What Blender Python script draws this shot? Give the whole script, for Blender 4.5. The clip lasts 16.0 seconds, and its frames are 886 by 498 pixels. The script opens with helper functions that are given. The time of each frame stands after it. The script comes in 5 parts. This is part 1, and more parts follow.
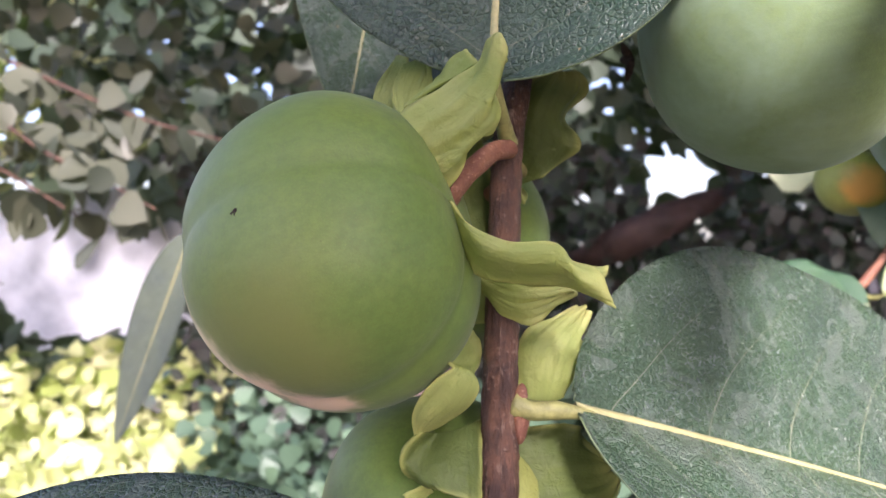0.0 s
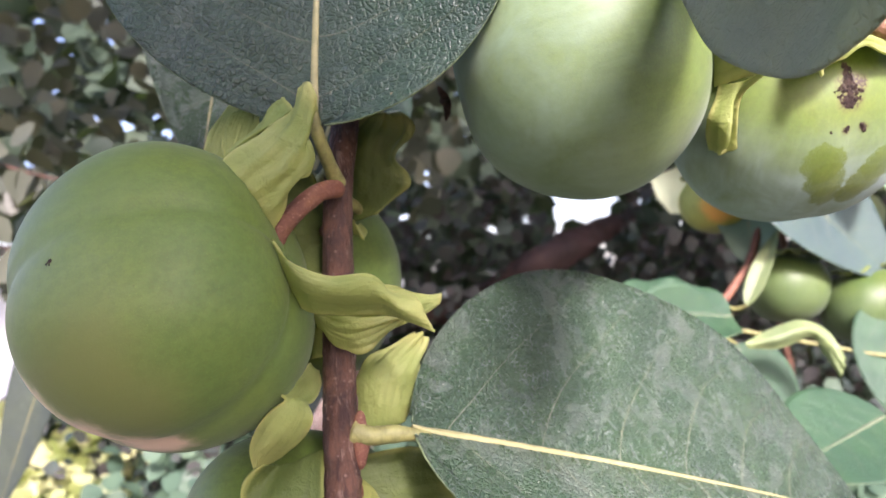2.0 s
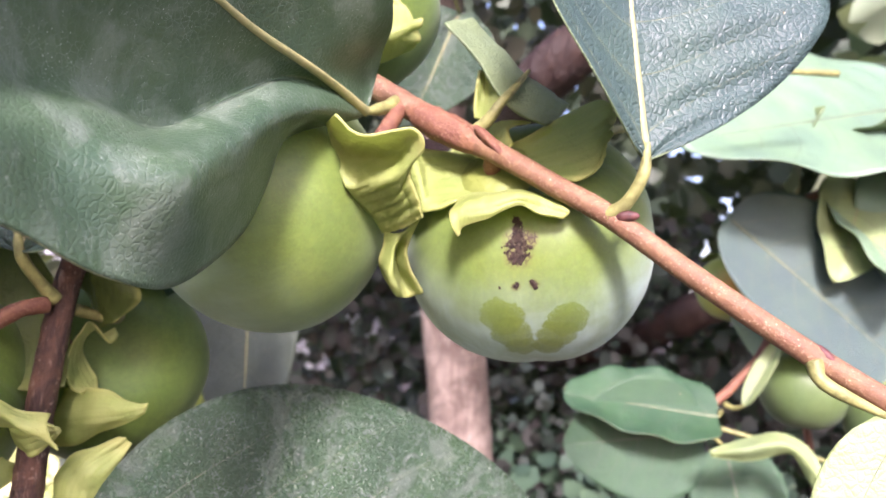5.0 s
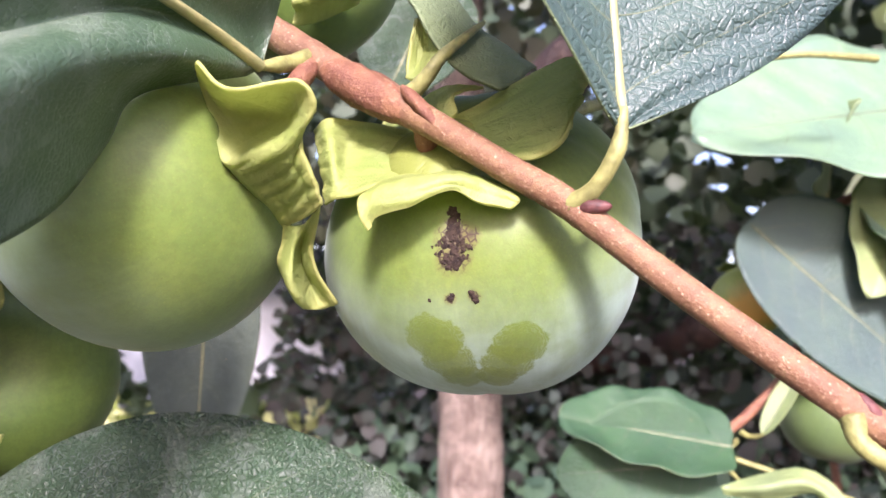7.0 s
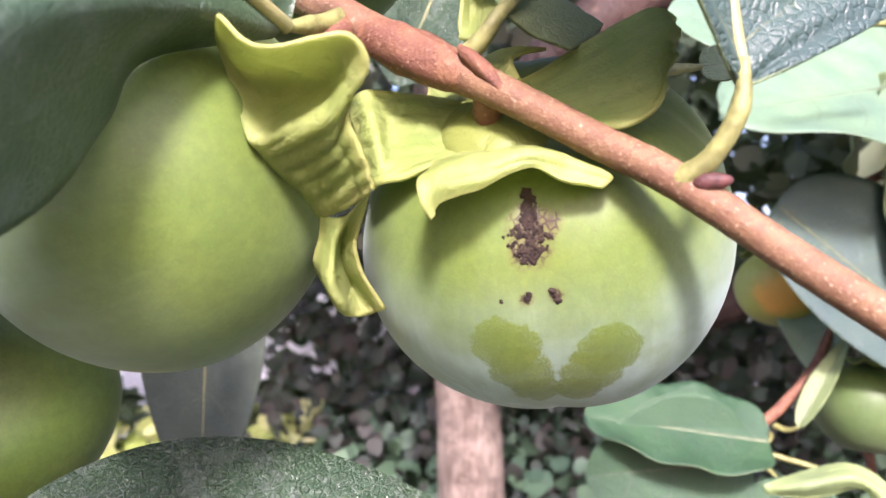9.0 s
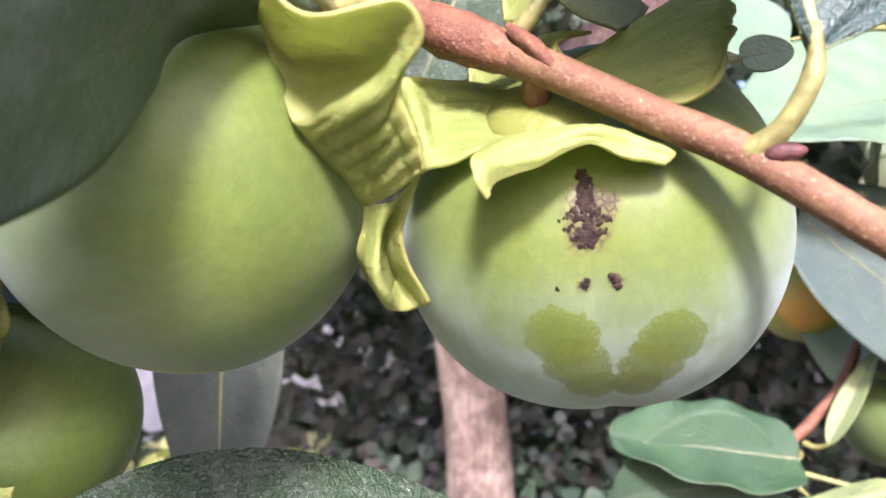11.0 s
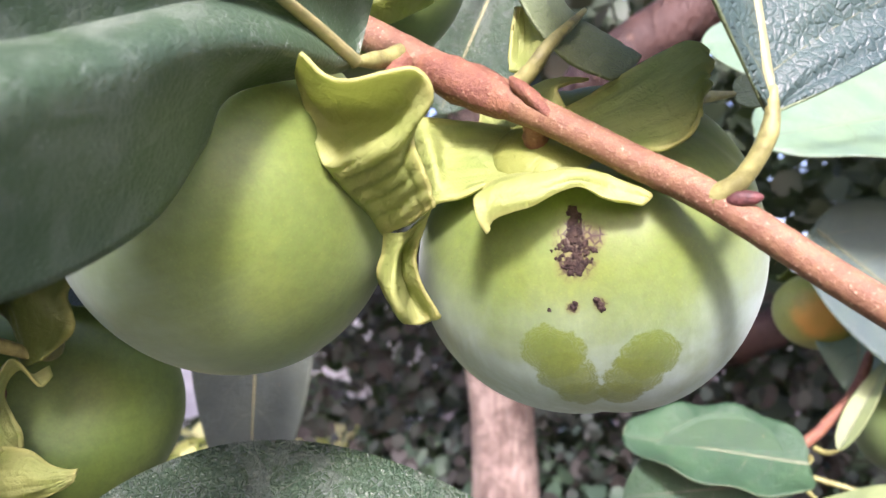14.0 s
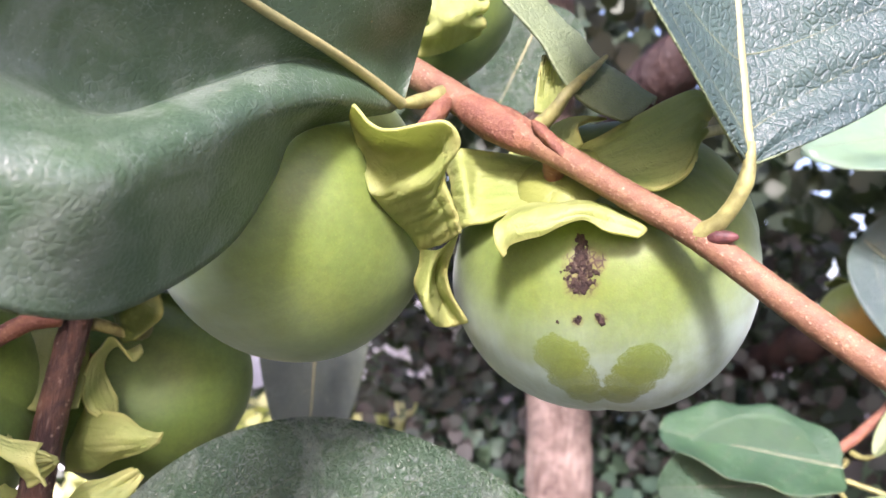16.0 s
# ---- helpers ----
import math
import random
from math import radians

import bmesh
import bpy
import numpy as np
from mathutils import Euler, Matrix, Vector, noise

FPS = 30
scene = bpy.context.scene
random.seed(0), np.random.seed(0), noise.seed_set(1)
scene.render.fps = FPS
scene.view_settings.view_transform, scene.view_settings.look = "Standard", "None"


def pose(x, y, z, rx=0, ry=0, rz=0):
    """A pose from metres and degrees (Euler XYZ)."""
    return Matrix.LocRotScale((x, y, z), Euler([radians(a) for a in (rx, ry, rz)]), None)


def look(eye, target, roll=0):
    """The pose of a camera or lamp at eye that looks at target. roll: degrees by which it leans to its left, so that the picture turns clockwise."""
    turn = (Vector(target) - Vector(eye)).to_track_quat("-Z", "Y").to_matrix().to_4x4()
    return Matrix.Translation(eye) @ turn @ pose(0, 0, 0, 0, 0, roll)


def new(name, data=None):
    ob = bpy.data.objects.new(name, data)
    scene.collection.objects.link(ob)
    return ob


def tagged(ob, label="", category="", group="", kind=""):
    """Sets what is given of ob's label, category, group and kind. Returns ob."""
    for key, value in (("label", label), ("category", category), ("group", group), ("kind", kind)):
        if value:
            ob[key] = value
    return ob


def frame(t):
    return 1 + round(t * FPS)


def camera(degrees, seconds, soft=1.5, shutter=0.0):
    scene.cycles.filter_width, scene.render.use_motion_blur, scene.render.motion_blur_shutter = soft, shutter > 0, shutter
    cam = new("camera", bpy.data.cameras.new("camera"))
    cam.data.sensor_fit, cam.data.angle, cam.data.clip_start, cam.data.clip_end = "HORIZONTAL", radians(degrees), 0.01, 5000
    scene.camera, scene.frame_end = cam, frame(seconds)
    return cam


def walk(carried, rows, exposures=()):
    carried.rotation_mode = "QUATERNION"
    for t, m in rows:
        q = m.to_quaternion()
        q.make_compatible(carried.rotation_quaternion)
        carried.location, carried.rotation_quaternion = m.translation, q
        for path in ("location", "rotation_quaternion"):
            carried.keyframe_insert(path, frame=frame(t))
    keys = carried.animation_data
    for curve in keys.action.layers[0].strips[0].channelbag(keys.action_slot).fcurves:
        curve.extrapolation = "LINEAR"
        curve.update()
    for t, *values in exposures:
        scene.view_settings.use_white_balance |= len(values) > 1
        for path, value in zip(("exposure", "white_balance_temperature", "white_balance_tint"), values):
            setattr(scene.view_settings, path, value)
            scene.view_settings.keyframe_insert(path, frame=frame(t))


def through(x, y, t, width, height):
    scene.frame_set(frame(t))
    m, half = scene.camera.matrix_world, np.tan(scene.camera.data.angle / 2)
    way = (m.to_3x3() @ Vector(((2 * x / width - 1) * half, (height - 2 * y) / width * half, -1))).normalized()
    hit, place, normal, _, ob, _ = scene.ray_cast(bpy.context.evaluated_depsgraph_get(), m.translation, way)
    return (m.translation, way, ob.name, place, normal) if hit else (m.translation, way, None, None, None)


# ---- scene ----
from mathutils.bvhtree import BVHTree

# ---------------------------------------------------------------- camera and walk
cam = camera(60.2, 16.0)
cam.data.dof.use_dof = True
cam.data.dof.focus_distance = 0.133
cam.data.dof.aperture_fstop = 30.0
METRES, EYE, TILT, LEAN, TURN = 0.29, 1.4, 0.0, 0.0, 0.0
ROWS = [
    (0.0, 0.0, 0.0, 0.0, 0.0, 0.0, 0.0),
    (0.5, -0.0017, 0.0073, -0.0052, -0.42, -0.04, 0.64),
    (1.0, -0.0025, 0.0138, -0.0011, -1.49, -0.13, 1.32),
    (1.5, 0.017, -0.0119, -0.0013, -3.98, 1.24, 2.06),
    (2.0, 0.0623, -0.0347, -0.0047, -6.16, 2.55, 3.44),
    (2.5, 0.1338, -0.0569, -0.0038, -6.75, 3.12, 3.26),
    (3.0, 0.2038, -0.0507, 0.003, -4.93, 3.36, 2.74),
    (3.5, 0.269, -0.0636, 0.0126, -2.78, 3.96, 1.99),
    (4.0, 0.3589, -0.0847, 0.0378, 0.63, 4.66, 1.03),
    (4.2, 0.3961, -0.0959, 0.0478, 2.49, 4.92, 0.37),
    (6.3, 0.519, 0.0544, 0.1027, 9.99, 3.55, -2.8),
    (6.5, 0.5248, 0.0682, 0.1004, 9.61, 3.84, -3.17),
    (7.0, 0.5281, 0.0919, 0.0907, 9.3, 4.75, -2.89),
    (7.5, 0.5198, 0.1116, 0.0839, 8.97, 4.95, -2.54),
    (8.0, 0.4982, 0.1335, 0.0887, 8.85, 4.59, -1.95),
    (8.5, 0.4883, 0.1484, 0.0906, 8.47, 4.54, -1.89),
    (9.0, 0.4738, 0.1599, 0.0938, 8.48, 4.41, -1.02),
    (9.5, 0.4637, 0.1617, 0.0887, 8.76, 4.18, -1.04),
    (9.7, 0.464, 0.1668, 0.0751, 9.01, 5.21, -0.78),
    (12.0, 0.4374, 0.1774, 0.0736, 8.67, 6.9, 0.04),
    (12.5, 0.4473, 0.1554, 0.0787, 8.44, 6.73, -0.28),
    (13.0, 0.4543, 0.1315, 0.0827, 9.2, 6.79, -0.74),
    (13.5, 0.461, 0.1209, 0.0869, 10.66, 6.59, -1.08),
    (14.0, 0.4691, 0.1225, 0.0833, 10.99, 6.33, -1.35),
    (14.5, 0.464, 0.1238, 0.0835, 10.76, 6.3, -1.52),
    (15.0, 0.4648, 0.1108, 0.0851, 10.65, 6.08, -1.62),
    (15.5, 0.485, 0.085, 0.0912, 12.37, 5.27, -2.66),
    (16.0, 0.5076, 0.052, 0.0983, 15.67, 4.75, -3.93),
]
EXPOSURES = [(0.0, 1.69, 6300, 34), (2.0, 1.69, 6300, 35), (3.2, 1.67, 6300, 39), (4.2, 1.67, 6300, 39), (7.0, 1.66, 6300, 36), (10.0, 1.66, 6300, 36), (16.0, 1.69, 6300, 39)]
walk(cam, [(t, pose(0, 0, EYE, TILT, LEAN, TURN) @ pose(METRES * x, METRES * y, METRES * z, 90 + pitch, roll, yaw)) for t, x, y, z, yaw, pitch, roll in ROWS], EXPOSURES)

# ---------------------------------------------------------------- daylight
SUN_EL, SUN_AZ = 33.0, 171.0  # height, and bearing from +y towards +x
world = bpy.data.worlds.new("daylight")
scene.world = world
world.use_nodes = True
wn = world.node_tree
wn.nodes.clear()
sky = wn.nodes.new("ShaderNodeTexSky")
sky.sky_type = "NISHITA"
sky.sun_disc = False
sky.sun_elevation, sky.sun_rotation = radians(SUN_EL), radians(SUN_AZ)
sky.air_density, sky.dust_density = 1.0, 2.5
wb = wn.nodes.new("ShaderNodeBackground")
wb.inputs["Strength"].default_value = 0.15
wo = wn.nodes.new("ShaderNodeOutputWorld")
wn.links.new(sky.outputs["Color"], wb.inputs["Color"])
wn.links.new(wb.outputs["Background"], wo.inputs["Surface"])
sun = new("sun", bpy.data.lights.new("sun", "SUN"))
sun.data.energy, sun.data.angle, sun.data.color = 3.9, radians(10.0), (1.0, 0.96, 0.89)
_d = Vector((math.sin(radians(SUN_AZ)) * math.cos(radians(SUN_EL)), math.cos(radians(SUN_AZ)) * math.cos(radians(SUN_EL)), math.sin(radians(SUN_EL))))
sun.matrix_world = look(_d * 20, (0, 0, 0))


# ---------------------------------------------------------------- material tools
class Mat:
    """A node material with short calls to add nodes."""

    def __init__(self, name):
        self.m = bpy.data.materials.new(name)
        self.m.use_nodes = True
        self.t = self.m.node_tree
        self.t.nodes.clear()
        self.out = self.t.nodes.new("ShaderNodeOutputMaterial")

    def n(self, kind, **inputs):
        node = self.t.nodes.new("ShaderNode" + kind)
        for k, v in inputs.items():
            self.put(node.inputs[k.replace("_", " ")], v)
        return node

    def put(self, socket, v):
        if isinstance(v, bpy.types.NodeSocket):
            self.t.links.new(v, socket)
        elif socket.type == "RGBA" and len(v) == 3:
            socket.default_value = (*v, 1)
        else:
            socket.default_value = v

    def coord(self, which="Object"):
        return self.t.nodes.new("ShaderNodeTexCoord").outputs[which]

    def stretch(self, vec, scale):
        node = self.n("Mapping", Vector=vec)
        node.inputs["Scale"].default_value = scale
        return node.outputs[0]

    def noise(self, vec, scale, detail=4.0, rough=0.55, distortion=0.0):
        return self.n("TexNoise", Vector=vec, Scale=scale, Detail=detail, Roughness=rough, Distortion=distortion).outputs["Fac"]

    def cells(self, vec, scale, feature="DISTANCE_TO_EDGE", rnd=1.0):
        node = self.n("TexVoronoi", Vector=vec, Scale=scale, Randomness=rnd)
        node.feature = feature
        return node.outputs["Distance"]

    def math(self, op, a, b=0.0, clamp=False):
        node = self.t.nodes.new("ShaderNodeMath")
        node.operation, node.use_clamp = op, clamp
        self.put(node.inputs[0], a), self.put(node.inputs[1], b)
        return node.outputs[0]

    def span(self, v, lo, hi, a=0.0, b=1.0):
        """v from lo..hi to a..b, smooth and clamped."""
        node = self.t.nodes.new("ShaderNodeMapRange")
        node.interpolation_type = "SMOOTHSTEP"
        for s, x in zip(node.inputs, (v, lo, hi, a, b)):
            self.put(s, x)
        return node.outputs[0]

    def mix(self, f, a, b):
        node = self.t.nodes.new("ShaderNodeMix")
        node.data_type = "RGBA"
        self.put(node.inputs[0], f), self.put(node.inputs[6], a), self.put(node.inputs[7], b)
        return node.outputs[2]

    def far(self, vec, point):
        """The distance of vec from a point."""
        node = self.t.nodes.new("ShaderNodeVectorMath")
        node.operation = "DISTANCE"
        self.put(node.inputs[0], vec), self.put(node.inputs[1], point)
        return node.outputs["Value"]

    def bump(self, height, depth, normal=None):
        node = self.n("Bump", Height=height, Distance=depth)
        node.inputs["Strength"].default_value = 1.0
        if normal is not None:
            self.put(node.inputs["Normal"], normal)
        return node.outputs[0]

    def rand(self):
        return self.t.nodes.new("ShaderNodeObjectInfo").outputs["Random"]

    def island(self):
        return self.t.nodes.new("ShaderNodeNewGeometry").outputs["Random Per Island"]

    def finish(self, color, rough, normal=None, spec=0.5, through=0.0, through_color=None, sub=0.0, sub_scale=0.004, coat=0.0, sheen=0.0):
        p = self.n("BsdfPrincipled", Base_Color=color, Roughness=rough)
        p.inputs["Specular IOR Level"].default_value = spec
        p.inputs["Coat Weight"].default_value = coat
        p.inputs["Coat Roughness"].default_value = 0.3
        if sub:
            p.inputs["Subsurface Weight"].default_value = sub
            p.inputs["Subsurface Radius"].default_value = (0.8, 1.0, 0.4)
            p.inputs["Subsurface Scale"].default_value = sub_scale
        if sheen:
            p.inputs["Sheen Weight"].default_value = sheen
            p.inputs["Sheen Roughness"].default_value = 0.45
            p.inputs["Sheen Tint"].default_value = (0.82, 0.95, 1.0, 1)
        if normal is not None:
            self.put(p.inputs["Normal"], normal)
        shader = p.outputs[0]
        if through:
            tr = self.n("BsdfTranslucent", Color=through_color if through_color is not None else color)
            if normal is not None:
                self.put(tr.inputs["Normal"], normal)
            mx = self.t.nodes.new("ShaderNodeMixShader")
            mx.inputs[0].default_value = through
            self.t.links.new(shader, mx.inputs[1]), self.t.links.new(tr.outputs[0], mx.inputs[2])
            shader = mx.outputs[0]
        self.t.links.new(shader, self.out.inputs[0])
        return self.m


def fruit_material(name, deep, bloom, amount, blush_and_rimlight=None, rubbed=None, scabs=()):
    """Unripe persimmon skin under a waxy bloom. Tinted spots (local point, radius, colour) hold ripe blush and painted
    rim light; rubbed: local points and radii where the bloom is wiped off.
    """
    m = Mat(name)
    c = m.coord()
    big, mid, fine = m.noise(c, 34, 3), m.noise(c, 150, 5), m.noise(c, 2600, 2)
    yellow = tuple(v * k for v, k in zip(deep, (1.28, 1.10, 0.8)))
    col = m.mix(m.span(big, 0.35, 0.7), deep, yellow)
    col = m.mix(m.span(m.noise(c, 480, 4, 0.65), 0.35, 0.7, 0.0, 0.5), col, tuple(v * 0.66 for v in deep))
    col = m.mix(m.span(m.noise(c, 1500, 3, 0.7), 0.45, 0.65, 0.0, 0.35), col, tuple(v * k for v, k in zip(deep, (0.9, 0.7, 0.7))))
    speck = m.span(m.cells(c, 900, "F1"), 0.08, 0.2, 0.18, 0.0)
    col = m.mix(speck, col, tuple(min(1, v * 1.5) for v in yellow))
    wax = m.math("MULTIPLY", m.span(m.noise(c, 55, 5, 0.6, 0.6), 0.22, 0.62, 0.35, 1.0), amount)
    wax = m.math("MULTIPLY", wax, m.span(mid, 0.2, 0.6, 0.75, 1.0))
    sep = m.t.nodes.new("ShaderNodeSeparateXYZ")
    m.put(sep.inputs[0], c)
    wax = m.math("MULTIPLY", wax, m.span(sep.outputs["Z"], -0.008, 0.016, 1.0, 0.08))
    for point, radius in rubbed or ():
        d = m.math("ADD", m.far(c, point), m.math("MULTIPLY", m.math("SUBTRACT", m.noise(c, 260, 6, 0.7), 0.5), 0.005))
        inside = m.span(d, radius * 0.86, radius, 1.0, 0.0)
        lines = m.t.nodes.new("ShaderNodeTexWave")
        lines.wave_type, lines.rings_direction = "RINGS", "SPHERICAL"
        shift = m.t.nodes.new("ShaderNodeVectorMath")
        shift.operation = "SUBTRACT"
        m.put(shift.inputs[0], c)
        shift.inputs[1].default_value = [q * 1.10 for q in point]
        m.put(lines.inputs["Vector"], shift.outputs[0])
        lines.inputs["Scale"].default_value, lines.inputs["Distortion"].default_value = 560, 16.0
        lines.inputs["Detail"].default_value = 2
        ridged = m.math("MULTIPLY", m.span(lines.outputs["Fac"], 0.4, 0.8), m.span(d, radius * 0.4, radius * 0.95, 0.0, 0.30))
        wax = m.math("MULTIPLY", wax, m.math("SUBTRACT", 1.0, m.math("MULTIPLY", inside, m.math("SUBTRACT", 0.9, ridged))))
    lines_down = m.noise(m.stretch(c, (1, 1, 0.10)), 420, 4, 0.6)
    col = m.mix(m.span(lines_down, 0.45, 0.75, 0.0, 0.35), col, tuple(min(1, v * k) for v, k in zip(deep, (1.5, 1.3, 1.3))))
    wax = m.math("MULTIPLY", wax, m.span(lines_down, 0.3, 0.7, 0.85, 1.0))
    col = m.mix(wax, col, bloom)
    if blush_and_rimlight:
        for point, radius, tint in blush_and_rimlight:
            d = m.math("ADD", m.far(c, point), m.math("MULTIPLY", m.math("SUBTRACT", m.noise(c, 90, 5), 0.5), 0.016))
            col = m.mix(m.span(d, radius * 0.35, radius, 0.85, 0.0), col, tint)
    for point, radius in scabs:
        d = m.math("ADD", m.far(c, point), m.math("MULTIPLY", m.math("SUBTRACT", m.noise(c, 330, 5, 0.7), 0.5), radius * 1.5))
        col = m.mix(m.span(d, radius * 0.5, radius * 1.2, 0.45, 0.0), col, (0.11, 0.085, 0.03))
        web = m.span(m.cells(c, 760), 0.03, 0.16, 0.9, 0.0)
        col = m.mix(m.math("MULTIPLY", web, m.span(d, radius * 0.55, radius * 0.95, 1.0, 0.0)), col, (0.035, 0.02, 0.014))
        col = m.mix(m.span(d, radius * 0.25, radius * 0.6, 0.75, 0.0), col, (0.045, 0.027, 0.02))
    dots = m.span(m.cells(c, 330, "F1"), 0.03, 0.075, 0.55, 0.0)
    dots = m.math("MULTIPLY", dots, m.span(m.noise(c, 60, 2), 0.52, 0.66))
    col = m.mix(dots, col, (0.05, 0.035, 0.02))
    nrm = m.bump(m.noise(c, 420, 4), 0.00006)
    nrm = m.bump(fine, 0.00003, nrm)
    rough = m.span(wax, 0.0, 0.8, 0.46, 0.60)
    return m.finish(col, rough, nrm, spec=0.34, sub=0.18, sub_scale=0.006, sheen=0.05 + 0.10 * amount)


def leaf_material(name, base, dust, dust_amount, relief=0.00016, rough=0.42, through=0.12, glow=(0.18, 0.30, 0.03), net=620, crackle=1.0, dent=0.0009, gloss=0.5, marks=1.0, smear=0.0):
    """Leathery leaf skin: small net of veins as relief, dusty film, painted glints in some cells, water marks, insect
    specks.
    """
    m = Mat(name)
    c = m.coord()
    col = m.mix(m.span(m.noise(c, 40, 4), 0.3, 0.7), base, tuple(v * k for v, k in zip(base, (1.35, 1.3, 1.1))))
    wob = m.n("Mix")
    warp = m.n("TexNoise", Vector=c, Scale=120.0, Detail=2.0)
    add = m.t.nodes.new("ShaderNodeVectorMath")
    add.operation = "MULTIPLY_ADD"
    m.put(add.inputs[0], warp.outputs["Color"])
    add.inputs[1].default_value = (0.0011, 0.0011, 0.0011)
    m.put(add.inputs[2], c)
    w = add.outputs[0]
    netv = m.cells(w, net)
    small = m.cells(w, net * 2.6)
    lines = m.span(netv, 0.0, 0.10, 1.0, 0.0)
    col = m.mix(m.math("MULTIPLY", lines, 0.30 * crackle), col, tuple(v * 2.0 for v in base))
    film = m.math("MULTIPLY", m.span(m.noise(c, 60, 6, 0.7, 0.3), 0.42, 0.78), dust_amount * 0.12)
    thin = m.span(netv, 0.008, 0.04, 1.0, 0.0)
    scratch = m.math("MULTIPLY", m.math("MULTIPLY", thin, m.span(m.noise(c, 120, 4, 0.7), 0.47, 0.62)), dust_amount * 1.2 * crackle)
    dab = m.math("MULTIPLY", m.span(m.noise(m.stretch(w, (1, 3, 2)), 420, 4, 0.7), 0.63, 0.72), dust_amount * 0.9)
    film = m.math("MAXIMUM", m.math("MAXIMUM", film, scratch), dab)
    # gloss glints painted as whitened cells of the vein net
    vc = m.n("TexVoronoi", Vector=w, Scale=net * 1.0)
    pick = m.t.nodes.new("ShaderNodeSeparateColor")
    m.put(pick.inputs[0], vc.outputs["Color"])
    cell_glints = m.math("MULTIPLY", m.span(pick.outputs[0], 0.45, 0.8), m.span(netv, 0.02, 0.10))
    cell_glints = m.math("MULTIPLY", cell_glints, m.span(m.noise(c, 62, 4, 0.65, 0.4), 0.50, 0.66, 0.0, dust_amount * 0.6 * crackle))
    film = m.math("MAXIMUM", film, cell_glints)
    ring = m.cells(w, 95, "F1")
    rings = m.math("MULTIPLY", m.math("MULTIPLY", m.span(ring, 0.30, 0.36), m.span(ring, 0.36, 0.44, 1.0, 0.0)), m.span(m.noise(c, 48, 2), 0.5, 0.62, 0.0, dust_amount * 0.6 * min(1.0, crackle) * marks))
    film = m.math("MAXIMUM", film, rings)
    if smear:
        patch = m.math("MULTIPLY", m.span(m.noise(w, 85, 5, 0.6, 0.6), 0.46, 0.68), m.span(m.noise(c, 900, 3, 0.6), 0.25, 0.6, 0.6, 1.0))
        film = m.math("MAXIMUM", film, m.math("MULTIPLY", patch, smear))
    col = m.mix(film, col, dust)
    grit = m.math("MULTIPLY", m.span(m.cells(c, 1300, "F1"), 0.05, 0.16, 1.0, 0.0), m.span(m.noise(c, 160, 3), 0.45, 0.65, 0.0, dust_amount * 1.6))
    col = m.mix(grit, col, tuple(min(1, v * 1.5) for v in dust))
    speck = m.math("MULTIPLY", m.span(m.cells(c, 170, "F1"), 0.035, 0.06, 1.0, 0.0), m.span(m.noise(c, 70, 1), 0.55, 0.6))
    col = m.mix(speck, col, (0.42, 0.30, 0.16))
    h = m.math("ADD", m.math("MULTIPLY", m.span(netv, 0.0, 0.22), 1.0), m.math("MULTIPLY", m.span(small, 0.0, 0.25), 0.35))
    nrm = m.bump(h, relief)
    nrm = m.bump(m.noise(c, 1900, 3, 0.6), relief * 0.55, nrm)
    nrm = m.bump(m.noise(c, 110, 3), dent, nrm)
    m.t.nodes.remove(wob)
    return m.finish(col, m.span(film, 0.0, 0.7, rough, rough + 0.22), nrm, spec=gloss, through=through, through_color=glow)


def lobe_material(name, pale, deep, through=0.28, rim=None):
    """Papery green calyx, streaked lengthwise, with a few brown freckles. UV: along, across."""
    m = Mat(name)
    c, uv = m.coord(), m.coord("UV")
    streak = m.noise(m.stretch(uv, (2.0, 15.0, 1.0)), 1.0, 5, 0.6, 0.4)
    col = m.mix(m.span(m.noise(c, 75, 4), 0.3, 0.72), pale, deep)
    col = m.mix(m.span(streak, 0.42, 0.7, 0.0, 0.4), col, tuple(v * 0.7 for v in deep))
    sep = m.t.nodes.new("ShaderNodeSeparateXYZ")
    m.put(sep.inputs[0], uv)
    edge = m.math("MAXIMUM", m.math("MULTIPLY", m.math("ABSOLUTE", m.math("SUBTRACT", sep.outputs["Y"], 0.5)), 2.0), sep.outputs["X"])
    col = m.mix(m.span(edge, 0.80, 1.0, 0.0, 0.8), col, rim or tuple(min(1, v * k) for v, k in zip(pale, (1.25, 1.12, 1.1))))
    stain = m.span(m.noise(c, 170, 4, 0.7), 0.66, 0.76, 0.0, 0.55)
    col = m.mix(stain, col, (0.20, 0.13, 0.045))
    nrm = m.bump(streak, 0.0002)
    nrm = m.bump(m.noise(c, 260, 4, 0.6, 0.8), 0.0007, nrm)
    nrm = m.bump(m.noise(c, 900, 3), 0.00018, nrm)
    return m.finish(col, 0.52, nrm, spec=0.4, through=through, through_color=tuple(min(1, v * 1.25) for v in pale))


